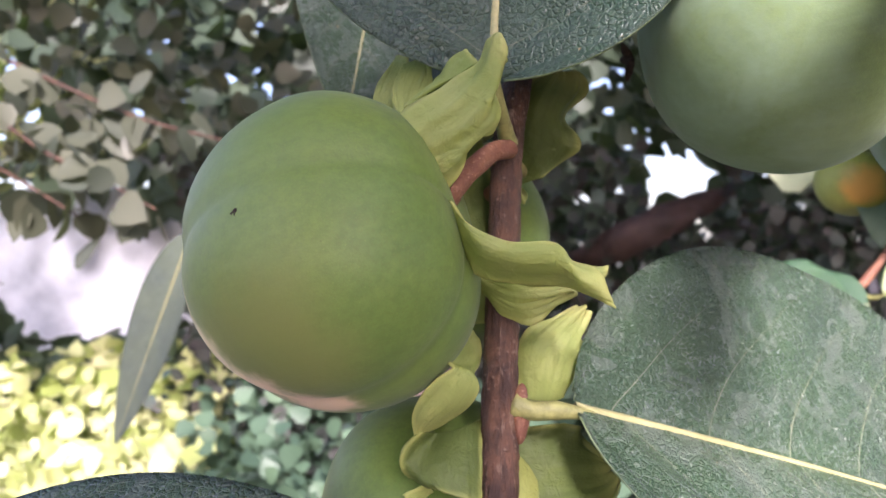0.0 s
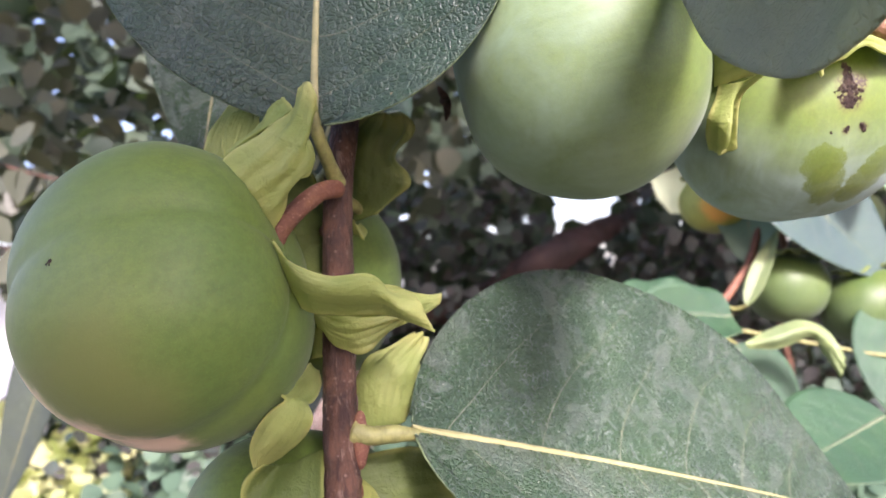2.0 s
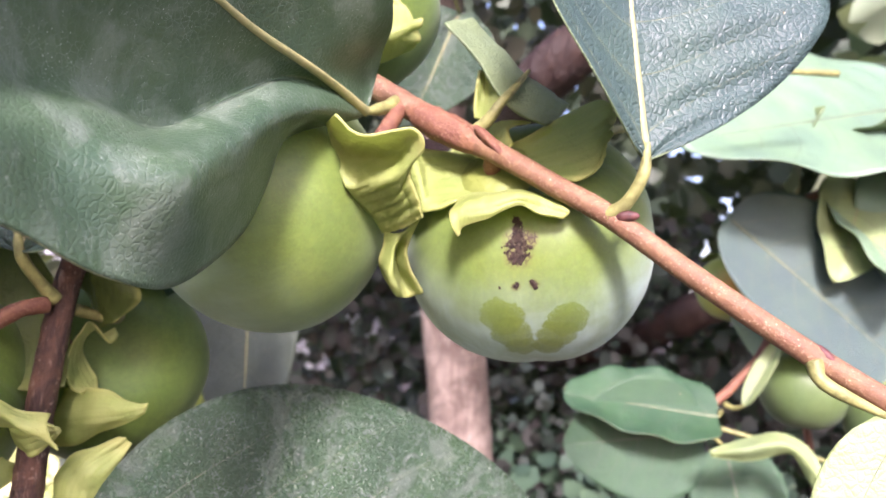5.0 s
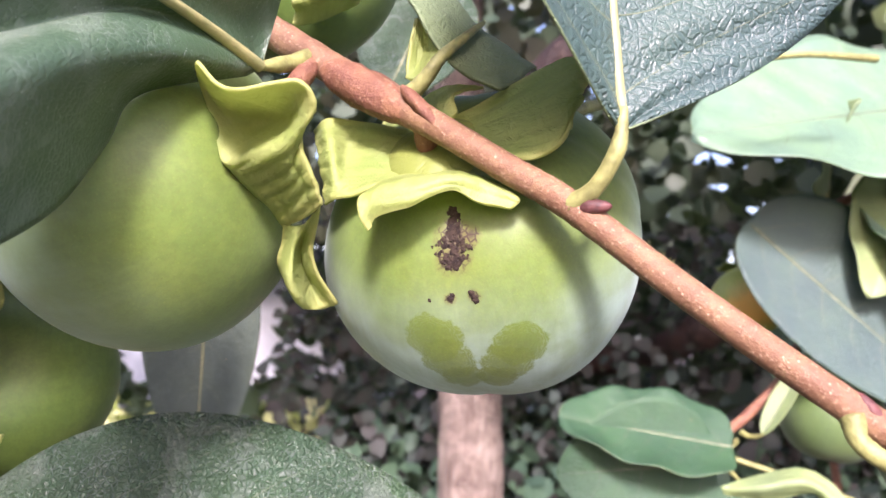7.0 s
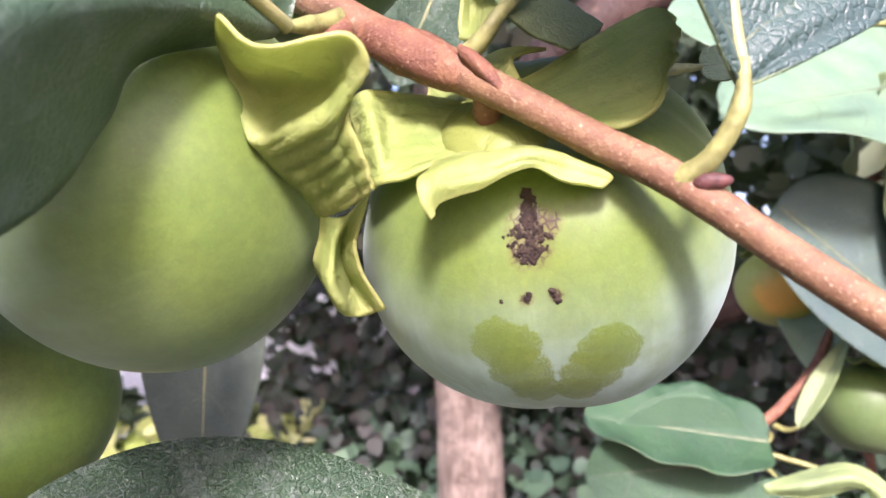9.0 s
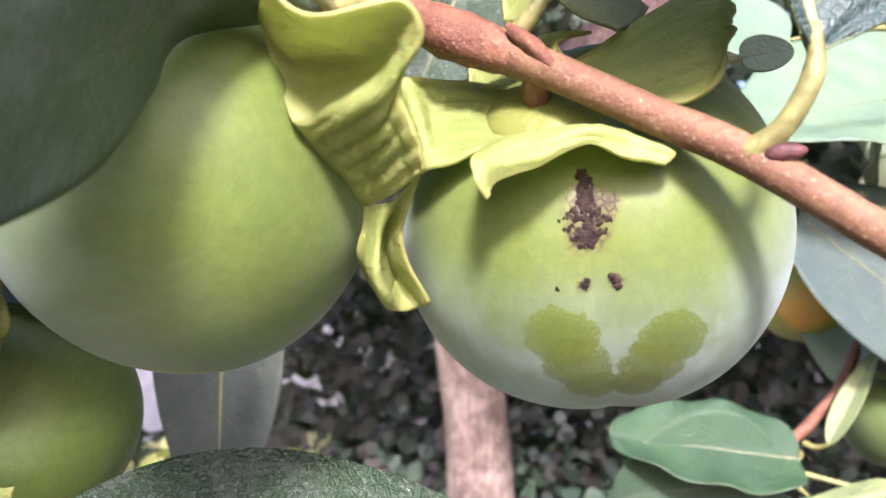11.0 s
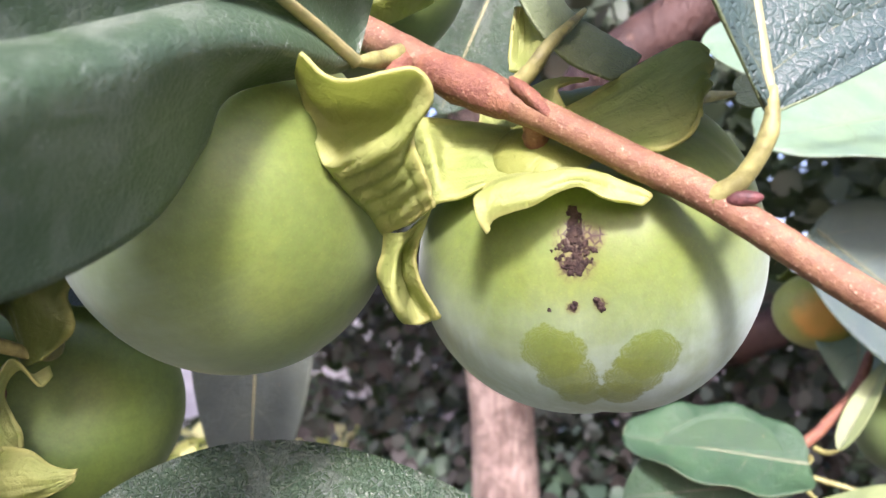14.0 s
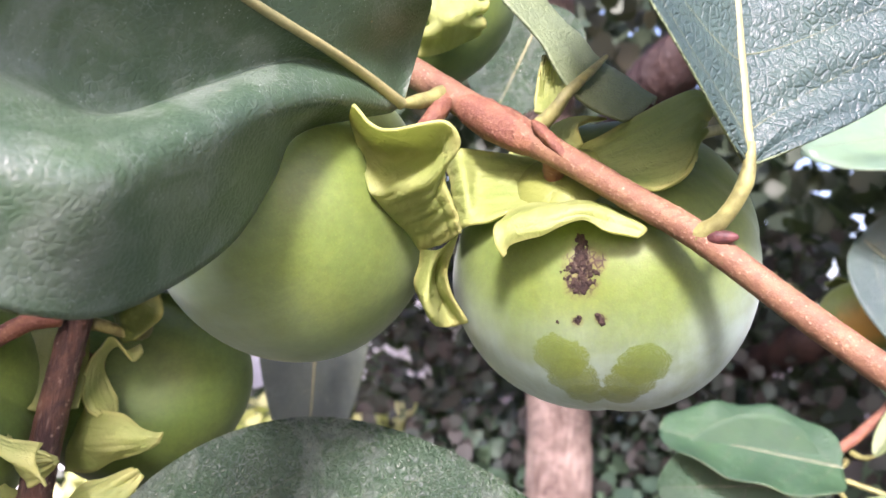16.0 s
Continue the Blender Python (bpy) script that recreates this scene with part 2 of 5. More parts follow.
def bark_material(name, base, dark, light, fine=700.0, grain=0.25, relief=0.55):
    m = Mat(name)
    c = m.coord()
    col = m.mix(m.span(m.noise(c, fine * 0.12, 5, 0.65, 0.5), 0.32, 0.68), base, dark)
    col = m.mix(m.span(m.noise(m.stretch(c, (1, 1, grain)), fine * 0.5, 4, 0.7), 0.46, 0.62, 0.0, 0.75), col, dark)
    flakes = m.noise(m.stretch(c, (1, 1, grain)), fine * 0.8, 5, 0.7, 0.4)
    col = m.mix(m.span(flakes, 0.56, 0.66, 0.0, 0.5), col, light)
    pits = m.span(m.cells(c, fine * 0.6, "F1"), 0.10, 0.26, 0.75, 0.0)
    col = m.mix(m.math("MULTIPLY", pits, m.span(m.noise(c, fine * 0.2, 2), 0.42, 0.6)), col, light)
    h = m.noise(m.stretch(c, (1, 1, grain)), fine, 5, 0.65)
    nrm = m.bump(h, relief / fine)
    nrm = m.bump(flakes, relief * 0.9 / fine, nrm)
    nrm = m.bump(pits, 0.12 / fine, nrm)
    return m.finish(col, 0.55, nrm, spec=0.35)


def plain_material(name, color, other, scale, rough=0.6, relief=0.0, through=0.0, per_island=False, glow=None):
    m = Mat(name)
    c = m.coord()
    f = m.island() if per_island else m.span(m.noise(c, scale, 5, 0.6), 0.3, 0.7)
    col = m.mix(f, color, other)
    if per_island:
        col = m.mix(m.span(m.noise(c, scale, 4), 0.35, 0.7, 0.0, 0.5), col, color)
    nrm = m.bump(m.noise(c, scale * 4, 5, 0.6), relief) if relief else None
    return m.finish(col, rough, nrm, spec=0.4, through=through, through_color=glow)


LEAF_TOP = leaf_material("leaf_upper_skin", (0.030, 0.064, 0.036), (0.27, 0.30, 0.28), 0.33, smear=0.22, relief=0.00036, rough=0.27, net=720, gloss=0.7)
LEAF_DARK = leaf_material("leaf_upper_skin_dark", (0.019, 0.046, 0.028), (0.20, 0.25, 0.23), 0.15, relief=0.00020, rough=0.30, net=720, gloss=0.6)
LEAF_NEAR = leaf_material("leaf_smooth_skin", (0.042, 0.080, 0.050), (0.42, 0.48, 0.44), 0.55, relief=0.00005, rough=0.36, net=800, crackle=0.45, dent=0.00022, marks=0.5, smear=0.22)
LEAF_BLUE = leaf_material("leaf_upper_skin_bluish", (0.042, 0.078, 0.074), (0.28, 0.34, 0.34), 0.22, relief=0.00014, rough=0.36, net=620, crackle=0.12, dent=0.0004, marks=0.3)
LEAF_SOFT = leaf_material("leaf_upper_skin_plain", (0.030, 0.080, 0.042), (0.24, 0.34, 0.25), 0.09, relief=0.00016, rough=0.44, through=0.2, crackle=0.3)
LEAF_UNDER = leaf_material("leaf_underside", (0.15, 0.21, 0.12), (0.30, 0.34, 0.26), 0.3, relief=0.0001, rough=0.6, through=0.2, crackle=0.3)
# underside colour lightened to stand for light passing through and bouncing in
LEAF_UNDER_LIT = leaf_material("leaf_underside_lightened", (0.40, 0.45, 0.33), (0.46, 0.50, 0.42), 0.25, relief=0.0002, rough=0.7, through=0.5, glow=(0.45, 0.52, 0.28), net=500, crackle=0.2, marks=0.0)
# pale skin of young leaves; on other leaves its paleness stands for sunlight
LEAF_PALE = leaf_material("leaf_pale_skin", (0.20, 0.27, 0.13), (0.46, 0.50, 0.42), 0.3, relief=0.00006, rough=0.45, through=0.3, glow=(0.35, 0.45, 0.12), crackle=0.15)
# sunlight on the bright leaves is painted into this mint colour
LEAF_MINT = leaf_material("leaf_sun_painted_skin", (0.125, 0.215, 0.155), (0.46, 0.52, 0.48), 0.30, relief=0.00006, rough=0.36, through=0.25, glow=(0.35, 0.48, 0.14), crackle=0.15)
LEAF_GREY = leaf_material("leaf_grey_underside", (0.058, 0.078, 0.063), (0.202, 0.248, 0.204), 0.25, relief=0.00012, rough=0.6, through=0.1)
VEIN = plain_material("vein_skin", (0.33, 0.31, 0.14), (0.22, 0.23, 0.10), 300, 0.5, 0.0001)
VEIN_DIM = plain_material("side_vein_skin", (0.15, 0.175, 0.10), (0.08, 0.11, 0.06), 300, 0.5, 0.0001)
PETIOLE = plain_material("petiole_skin", (0.27, 0.28, 0.10), (0.14, 0.14, 0.05), 320, 0.5, 0.0002)
LOBE = lobe_material("calyx_skin", (0.45, 0.51, 0.19), (0.27, 0.35, 0.10), 0.46)
LOBE_MID = lobe_material("calyx_skin_mid", (0.36, 0.43, 0.14), (0.20, 0.29, 0.07), 0.40)
# deep green lobes; the shade inside the calyx is darkened into the colour too
LOBE_DEEP_SHADE = lobe_material("calyx_skin_deep_green_shade", (0.115, 0.160, 0.038), (0.070, 0.110, 0.025), rim=(0.34, 0.38, 0.11))
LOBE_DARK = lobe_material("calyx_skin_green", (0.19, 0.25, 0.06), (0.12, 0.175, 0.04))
TWIG = bark_material("young_bark", (0.225, 0.130, 0.070), (0.155, 0.078, 0.046), (0.40, 0.28, 0.185), 1500, 1.0, 0.3)
TWIG_OLD = bark_material("old_bark", (0.135, 0.068, 0.042), (0.038, 0.021, 0.018), (0.30, 0.22, 0.165), 900, 0.22, 1.1)
TWIG_RED = bark_material("red_bark", (0.225, 0.108, 0.058), (0.14, 0.056, 0.037), (0.38, 0.23, 0.15), 1300, 1.0, 0.4)
BUD = plain_material("bud_scale", (0.13, 0.045, 0.04), (0.06, 0.025, 0.025), 500, 0.5, 0.0002)
SCAB = plain_material("scab_crust", (0.022, 0.013, 0.011), (0.062, 0.040, 0.028), 900, 0.9, 0.0008)


# ---------------------------------------------------------------- mesh tools
def mesh_of(name, verts, faces, mats, slots=None, uvs=None):
    me = bpy.data.meshes.new(name)
    me.from_pydata([tuple(v) for v in verts], [], faces)
    for mt in mats:
        me.materials.append(mt)
    me.polygons.foreach_set("use_smooth", [True] * len(me.polygons))
    if slots is not None:
        me.polygons.foreach_set("material_index", slots)
    if uvs is not None:
        layer = me.uv_layers.new(name="UVMap")
        loops = np.empty(len(me.loops), dtype=np.int32)
        me.loops.foreach_get("vertex_index", loops)
        layer.data.foreach_set("uv", np.asarray(uvs, float)[loops].ravel())
    me.update()
    return me


def part(name, data, parent, label=""):
    """Links mesh data as one part under a thing or a part."""
    ob = new(name, data)
    ob.parent = parent
    if label:
        ob["label"] = label
    return ob


def thing(name, label, category, place=(0, 0, 0), group="", kind=""):
    ob = new(name)
    ob.empty_display_size = 0.01
    ob.location = place
    return tagged(ob, label, category, group, kind)


def spline(points, n):
    """n points evenly in parameter along a Catmull-Rom curve."""
    p = np.array(points, float)
    if len(p) == 2:
        return p[0] + np.linspace(0, 1, n)[:, None] * (p[1] - p[0])
    q = np.vstack([2 * p[0] - p[1], p, 2 * p[-1] - p[-2]])
    out = []
    for u in np.linspace(0, len(p) - 1, n):
        i = min(int(u), len(p) - 2)
        f = u - i
        a, b, c, d = q[i : i + 4]
        out.append(0.5 * (2 * b + (c - a) * f + (2 * a - 5 * b + 4 * c - d) * f**2 + (3 * b - a - 3 * c + d) * f**3))
    return np.array(out)


def unit(v):
    v = np.asarray(v, float)
    return v / np.maximum(np.linalg.norm(v, axis=-1, keepdims=True), 1e-12)


def grid_normals(g):
    du, dv = np.gradient(g, axis=0), np.gradient(g, axis=1)
    return unit(np.cross(du, dv))


def sheet(name, g, uv, thick, top, under):
    """A closed sheet from a grid of points: upper side in the first material, underside and rim in the second."""
    nu, nv = g.shape[:2]
    n = grid_normals(g)
    verts = np.concatenate([(g + n * thick / 2).reshape(-1, 3), (g - n * thick / 2).reshape(-1, 3)])
    uvs = np.concatenate([uv.reshape(-1, 2)] * 2)
    k, faces, slots = nu * nv, [], []
    for i in range(nu - 1):
        for j in range(nv - 1):
            a, b, c, d = i * nv + j, (i + 1) * nv + j, (i + 1) * nv + j + 1, i * nv + j + 1
            faces.append((a, b, c, d)), slots.append(0)
            faces.append((k + d, k + c, k + b, k + a)), slots.append(1)
    ring = [i * nv for i in range(nu)] + [(nu - 1) * nv + j for j in range(1, nv)] + [i * nv + nv - 1 for i in range(nu - 2, -1, -1)] + [j for j in range(nv - 2, 0, -1)]
    for a, b in zip(ring, ring[1:] + ring[:1]):
        faces.append((b, a, k + a, k + b)), slots.append(1)
    return mesh_of(name, verts, faces, [top, under], slots, uvs)


def tube(name, points, radii, mat, sides=12, n=24, rough=0.0, seed=0, origin=(0, 0, 0)):
    """A tapered, slightly uneven stem along a curve, closed at both ends."""
    c = spline(points, n)
    r = np.interp(np.linspace(0, 1, n), np.linspace(0, 1, len(radii)), radii)
    t = unit(np.gradient(c, axis=0))
    ref = np.array([0.31, 0.22, 0.92]) if abs(t[0][2]) < 0.8 else np.array([0.9, 0.3, 0.1])
    rng = np.random.default_rng(seed)
    verts, faces = [], []
    for i in range(n):
        e1 = unit(np.cross(t[i], ref))
        e2 = np.cross(t[i], e1)
        for j in range(sides):
            a = 2 * math.pi * j / sides
            k = r[i] * (1 + rough * rng.normal())
            verts.append(c[i] + k * (math.cos(a) * e1 + math.sin(a) * e2))
    for i in range(n - 1):
        for j in range(sides):
            a, b = i * sides + j, i * sides + (j + 1) % sides
            faces.append((a, b, b + sides, a + sides))
    for ends, flip in ((0, True), (n - 1, False)):
        mid = len(verts)
        verts.append(c[ends] + (t[ends] * r[ends] * 0.4) * (-1 if flip else 1))
        for j in range(sides):
            a, b = ends * sides + j, ends * sides + (j + 1) % sides
            faces.append((b, a, mid) if flip else (a, b, mid))
    return mesh_of(name, np.array(verts) - np.array(origin), faces, [mat])


def knob(name, centre, size, axis, mat, wob=0.12, seed=0, n=10, m=12):
    """A small uneven rounded body, long along its axis, pointed at its end."""
    z = unit(axis)
    x = unit(np.cross(z, (0.3, 0.9, 0.2)))
    y = np.cross(z, x)
    rng = np.random.default_rng(seed)
    verts, faces = [], []
    for i in range(n + 1):
        th = math.pi * i / n
        for j in range(m):
            ph = 2 * math.pi * j / m
            k = 1 + wob * rng.normal() * math.sin(th)
            rad = math.sin(th) * size[0] * k * (0.75 + 0.25 * math.cos(th * 0.5))
            verts.append(np.array(centre) + z * (-math.cos(th)) * size[1] + (x * math.cos(ph) + y * math.sin(ph)) * rad)
    for i in range(n):
        for j in range(m):
            a, b = i * m + j, i * m + (j + 1) % m
            faces.append((a, b, b + m, a + m))
    return mesh_of(name, verts, faces, [mat])


# ---------------------------------------------------------------- leaves
class Blade:
    """The surface of one leaf: s runs from base to tip, v from the left margin (-1) to the right one (+1)."""

    def __init__(self, base, tip, face, half, left, right, arch=0.0, curve=0.0, wave=0.0, waves=3.0, peak=0.72, full=0.8, seed=0, turn=1.0, twist=0.0, quilt=0.0):
        self.turn, self.twist, self.quilt = turn, twist, quilt
        self.base, self.tip = np.array(base, float), np.array(tip, float)
        self.e1 = unit(self.tip - self.base)
        f = np.array(face, float)
        self.n = unit(f - self.e1 * (f @ self.e1))
        self.e2 = np.cross(self.e1, self.n)
        self.half = half if isinstance(half, tuple) else (half, half)
        self.left, self.right, self.arch, self.curve = left, right, arch, curve
        self.wave, self.waves, self.peak, self.full, self.seed = wave, waves, peak, full, seed

    def at(self, s, v):
        mid = self.base + (self.tip - self.base) * s + self.n * self.arch * 4 * s * (1 - s) + self.e2 * self.curve * 4 * s * (1 - s)
        side = 1 if v >= 0 else -1
        a, b = self.right if side > 0 else self.left
        w = self.half[1 if side > 0 else 0] * max(math.sin(math.pi * min(max(s, 0.0), 1.0) ** self.peak), 0.0) ** self.full
        k = abs(v)
        # the cross-section turns from angle a at the midrib by b degrees on the way to the margin
        steps = 6
        p = mid
        for i in range(steps):
            phi = radians(a + self.twist * s + b * (k * (i + 0.5) / steps) ** self.turn)
            p = p + (side * self.e2 * math.cos(phi) + self.n * math.sin(phi)) * (w * k / steps)
        # margins sweep back past the base, as on a heart-shaped leaf
        p = p - self.e1 * (0.10 * w * k * k * max(0.0, 1 - s * 3))
        if self.quilt:
            p = p + self.n * self.quilt * 4 * k * (1 - k) * math.cos(2 * math.pi * 7.0 * (s - 0.24 * (1 - 0.55 * s) * k**1.35))
        if self.wave:
            p = p + self.n * self.wave * k * k * math.sin(2 * math.pi * self.waves * s + self.seed + side)
        return p

    def grid(self, nu=34, nv=19):
        s = np.linspace(0, 1, nu) ** 1.0
        s[0], s[-1] = 0.002, 0.999
        vs = np.linspace(-1, 1, nv)
        g = np.array([[self.at(a, b) for b in vs] for a in s])
        uv = np.array([[(a, (b + 1) / 2) for b in vs] for a in s])
        return g, uv

    def ridge(self, path, radii, lift):
        """A raised vein along a path of (s, v)."""
        verts, faces = [], []
        pts = []
        for s, v in path:
            p, q, r = self.at(s, v), self.at(min(s + 0.01, 1), v), self.at(s, v + 0.02)
            nn = unit(np.cross(q - p, r - p))
            pts.append((p, -nn))
        c = np.array([p for p, _ in pts])
        t = unit(np.gradient(c, axis=0))
        for i, (p, nn) in enumerate(pts):
            r = radii[0] + (radii[1] - radii[0]) * i / (len(pts) - 1)
            e = unit(np.cross(t[i], nn))
            for q in range(8):
                a = math.pi * q / 4
                verts.append(p + e * r * math.cos(a) + nn * (lift * r + 0.00022) * math.sin(a))
        m = 8
        for i in range(len(pts) - 1):
            for j in range(m):
                a, b = i * m + j, i * m + (j + 1) % m
                faces.append((a, b, b + m, a + m))
        return verts, faces


class Drape(Blade):
    """A limp leaf whose one half hangs from the midrib in a fold. Rails run from base to tip: free margin, midrib, then down over the roll to the hanging margin."""

    def __init__(self, rails, face):
        self.rails = [spline(r, 61) for r in rails]
        self.quilt = 0.0
        self.base, self.n, self.left = self.rails[1][0], unit(face), (0, 0)

    def at(self, s, v):
        i = min(max(s, 0.0), 1.0) * 60
        k = min(int(i), 59)
        f = i - k
        up, mid, *fold = [r[k] * (1 - f) + r[k + 1] * f for r in self.rails]
        if v < 0:
            return mid + (up - mid) * -v + self.n * 0.004 * v * (1 + v)
        return spline([mid, *fold], 61)[min(int(round(v * 60)), 60)]

    def grid(self, nu=60, nv=121):
        return super().grid(nu, nv)


def leaf(label, blade, top=None, under=None, petiole=None, petiole_r=0.0013, veins=6, rib=0.0011, thick=0.0004, group="", rib_mat=None, res=(50, 25), far=False):
    """A leaf with its blade, midrib, side veins and stalk."""
    rib *= min(1.0, float(np.linalg.norm(blade.at(1, 0) - blade.at(0, 0))) / 0.095)
    top, under = top or LEAF_TOP, under or LEAF_UNDER
    ob = thing("persimmon_leaf", label, "leaf", blade.base, group)
    off = np.array(blade.base)

    def local(me):
        me.transform(Matrix.Translation(-Vector(off)))
        return me

    g, uv = blade.grid(*res)
    if (grid_normals(g)[len(g) // 2, res[1] // 2]) @ blade.n < 0:
        g, uv = g[:, ::-1], uv[:, ::-1]
    body = part("blade", local(sheet("blade", g, uv, thick, top, under)), ob)
    rm = rib_mat or (VEIN_DIM if far else VEIN)
    v, f = blade.ridge([(s, 0.0) for s in np.linspace(0.0, 0.97, 26)], (rib, rib * 0.18), 0.55)
    part("midrib", local(mesh_of("midrib", v, f, [rm])), body, "pale yellow-green midrib")
    for side in (-1, 1):
        for i in range(veins):
            s0 = 0.05 + 0.80 * (i / max(veins, 1)) ** 0.95 + (0.015 if side > 0 else 0)
            reach = 0.28 * (1 - 0.55 * s0)
            path = [(min(s0 + reach * k**1.6 + 0.006 * k * math.sin(11 * k + 2 * i + side), 0.98), side * 0.93 * k) for k in np.linspace(0.0, 1, 16)]
            v, f = blade.ridge(path, (rib * 0.22, rib * 0.06), 0.35)
            part("side_vein", local(mesh_of("side_vein", v, f, [VEIN_DIM])), body)
    if petiole:
        part("petiole", local(tube("petiole", petiole, (petiole_r * 1.3, petiole_r, petiole_r * 0.95, petiole_r * 0.5), PETIOLE, 12, 22, 0.02, 3)), ob, "downy yellow-green leaf stalk")
    return ob


# ---------------------------------------------------------------- fruit
def fruit_shape(radius, flat=0.94, crown=0.86, lobes=0.02, groove=0.0, groove_at=0.0, dip=0.10, nu=60, nv=96, seed=0, tip=0.0):
    """A squat four-sided persimmon with its stalk end at +z: dished at the stalk, softly ribbed sides."""
    off = seed * 3.7
    verts, faces = [], []
    for i in range(nu + 1):
        th = math.pi * i / nu
        for j in range(nv):
            ph = 2 * math.pi * j / nv
            r = radius * (1 + lobes * math.cos(4 * ph) * math.sin(th) ** 2)
            if groove:
                d = (ph - groove_at + math.pi / 4) % (math.pi / 2) - math.pi / 4
                r -= radius * groove * (math.exp(-((d / 0.05) ** 2)) + 1.2 * math.exp(-((d / 0.22) ** 2))) * math.sin(th) ** 0.6
            r *= 1 + 0.012 * noise.noise(Vector((math.sin(th) * math.cos(ph), math.sin(th) * math.sin(ph), math.cos(th))) * 1.6 + Vector((off, 0, 0)))
            z = r * (crown if th < math.pi / 2 else flat) * math.cos(th)
            z -= radius * dip * math.exp(-((th / 0.42) ** 2))
            z += radius * 0.06 * math.exp(-(((math.pi - th) / 0.3) ** 2)) - radius * tip * math.exp(-(((math.pi - th) / 0.16) ** 2))
            verts.append((r * math.sin(th) * math.cos(ph), r * math.sin(th) * math.sin(ph), z))
    for i in range(nu):
        for j in range(nv):
            a, b = i * nv + j, i * nv + (j + 1) % nv
            faces.append((b, a, a + nv, b + nv))
    return verts, faces


def frame_of(centre, axis, spin=0.0):
    """The pose of a fruit with its stalk end towards axis."""
    q = Vector(axis).to_track_quat("Z", "Y").to_matrix().to_4x4()
    return Matrix.Translation(centre) @ q @ Matrix.Rotation(radians(spin), 4, "Z")


def lobe_mesh(stations, m, cup=0.0, ruffle=0.0, waves=2.5, phase=0.0, top=None, under=None, thick=0.0006, nu=44, nv=33, fold=0.0, end=0.35, crinkle=0.0004, hem=0.0008, net=False, pleat=None, across=False):
    """One calyx lobe lofted along its spine. A station: spine point, way to one margin, way to the other (or, for a net, points from margin to margin)."""
    if net:
        # an even net of shaping points: rows from the base outwards, each from margin to margin
        cols = np.array([spline(row, nv) for row in stations])
        g = np.stack([spline(cols[:, j], nu) for j in range(nv)], axis=1)
        uv = np.array([[(0.95 * j / (nv - 1), i / (nu - 1)) if across else (0.95 * i / (nu - 1), j / (nv - 1)) for j in range(nv)] for i in range(nu)])
    mid = spline([s[0] for s in stations], nu)
    lf = spline([s[1] for s in stations], nu)
    rt = spline([s[2] for s in stations], nu)
    if not net:
        g, uv = np.zeros((nu, nv, 3)), np.zeros((nu, nv, 2))
    for i in range(0 if net else nu):
        s = i / (nu - 1)
        shape = 1.0 if s < 0.8 else max(end, math.sqrt(max(0.0, 1 - ((s - 0.8) / 0.2) ** 2 * (1 - end**2))))
        for j in range(nv):
            v = 2 * j / (nv - 1) - 1
            w = rt[i] if v > 0 else lf[i]
            k = abs(v) * shape
            # a parabola through both margins and the spine keeps the lobe smooth across its middle
            p = mid[i] + lf[i] * (v * v - v) / 2 * shape + rt[i] * (v * v + v) / 2 * shape
            g[i, j] = p
            uv[i, j] = (s, (v + 1) / 2)
    n = grid_normals(g)
    for i in range(nu):
        s = i / (nu - 1)
        for j in range(nv):
            v = 2 * j / (nv - 1) - 1
            k = abs(v)
            g[i, j] += n[i, j] * (cup * k * k + ruffle * k**2.5 * math.sin(2 * math.pi * waves * s + phase + (1.3 if v > 0 else 0)) * min(1, s * 3) + fold * math.exp(-((v / 0.25) ** 2)))
            g[i, j] += n[i, j] * hem * s**3 * (math.sin(2 * math.pi * 1.3 * v + phase * 2) + 0.6 * math.sin(2 * math.pi * 2.9 * v + phase))
            g[i, j] += n[i, j] * (0.0005 * noise.noise(Vector(g[i, j]) * 160) + crinkle * noise.noise(Vector((s * 3.0 + phase, v * 7.0, stations[0][0][0] * 90))) * (0.4 + k) * min(1, s * 4))
            if pleat:
                depth, count, start = pleat
                bend = 1.2 * noise.noise(Vector((s * 5, v * 2, 3.1)))
                g[i, j] += n[i, j] * depth * math.sin(2 * math.pi * count * s + bend + 0.8 * v) * min(1.0, max(0.0, (s - start) * 8)) * (1 - 0.6 * max(0.0, v)) * min(1.0, (1 + v) * 3)
    verts = g.reshape(-1, 3)
    inv = m.inverted()
    flat = np.array([tuple(inv @ Vector(p)) for p in verts]).reshape(nu, nv, 3)
    return sheet("calyx_lobe", flat, uv, thick, top or LOBE, under or top or LOBE)


def plain_calyx(m, radius, crown=0.86, spread=1.0, spin=0.3):
    """Four even lobes lying round the stalk end of a fruit at pose m."""
    out = []
    for k in range(4):
        a = spin + k * math.pi / 2
        u, w = Vector((math.cos(a), math.sin(a), 0)), Vector((-math.sin(a), math.cos(a), 0))
        rows = []
        for r, h, half in ((0.10, 0.80, 0.14), (0.42, 0.86, 0.30), (0.72, 0.78, 0.30), (0.95, 0.74, 0.12)):
            mid = u * r * radius * spread + Vector((0, 0, h * radius * crown / 0.86))
            side = w * half * radius
            p = m @ mid
            rows.append((tuple(p), tuple(m @ (mid - side - Vector((0, 0, 0.05 * radius))) - p), tuple(m @ (mid + side - Vector((0, 0, 0.05 * radius))) - p)))
        out.append((rows, dict(ruffle=0.0016, waves=1.7, phase=k, nu=20, nv=13, top=LOBE_DARK, hem=0.0004)))
    return out


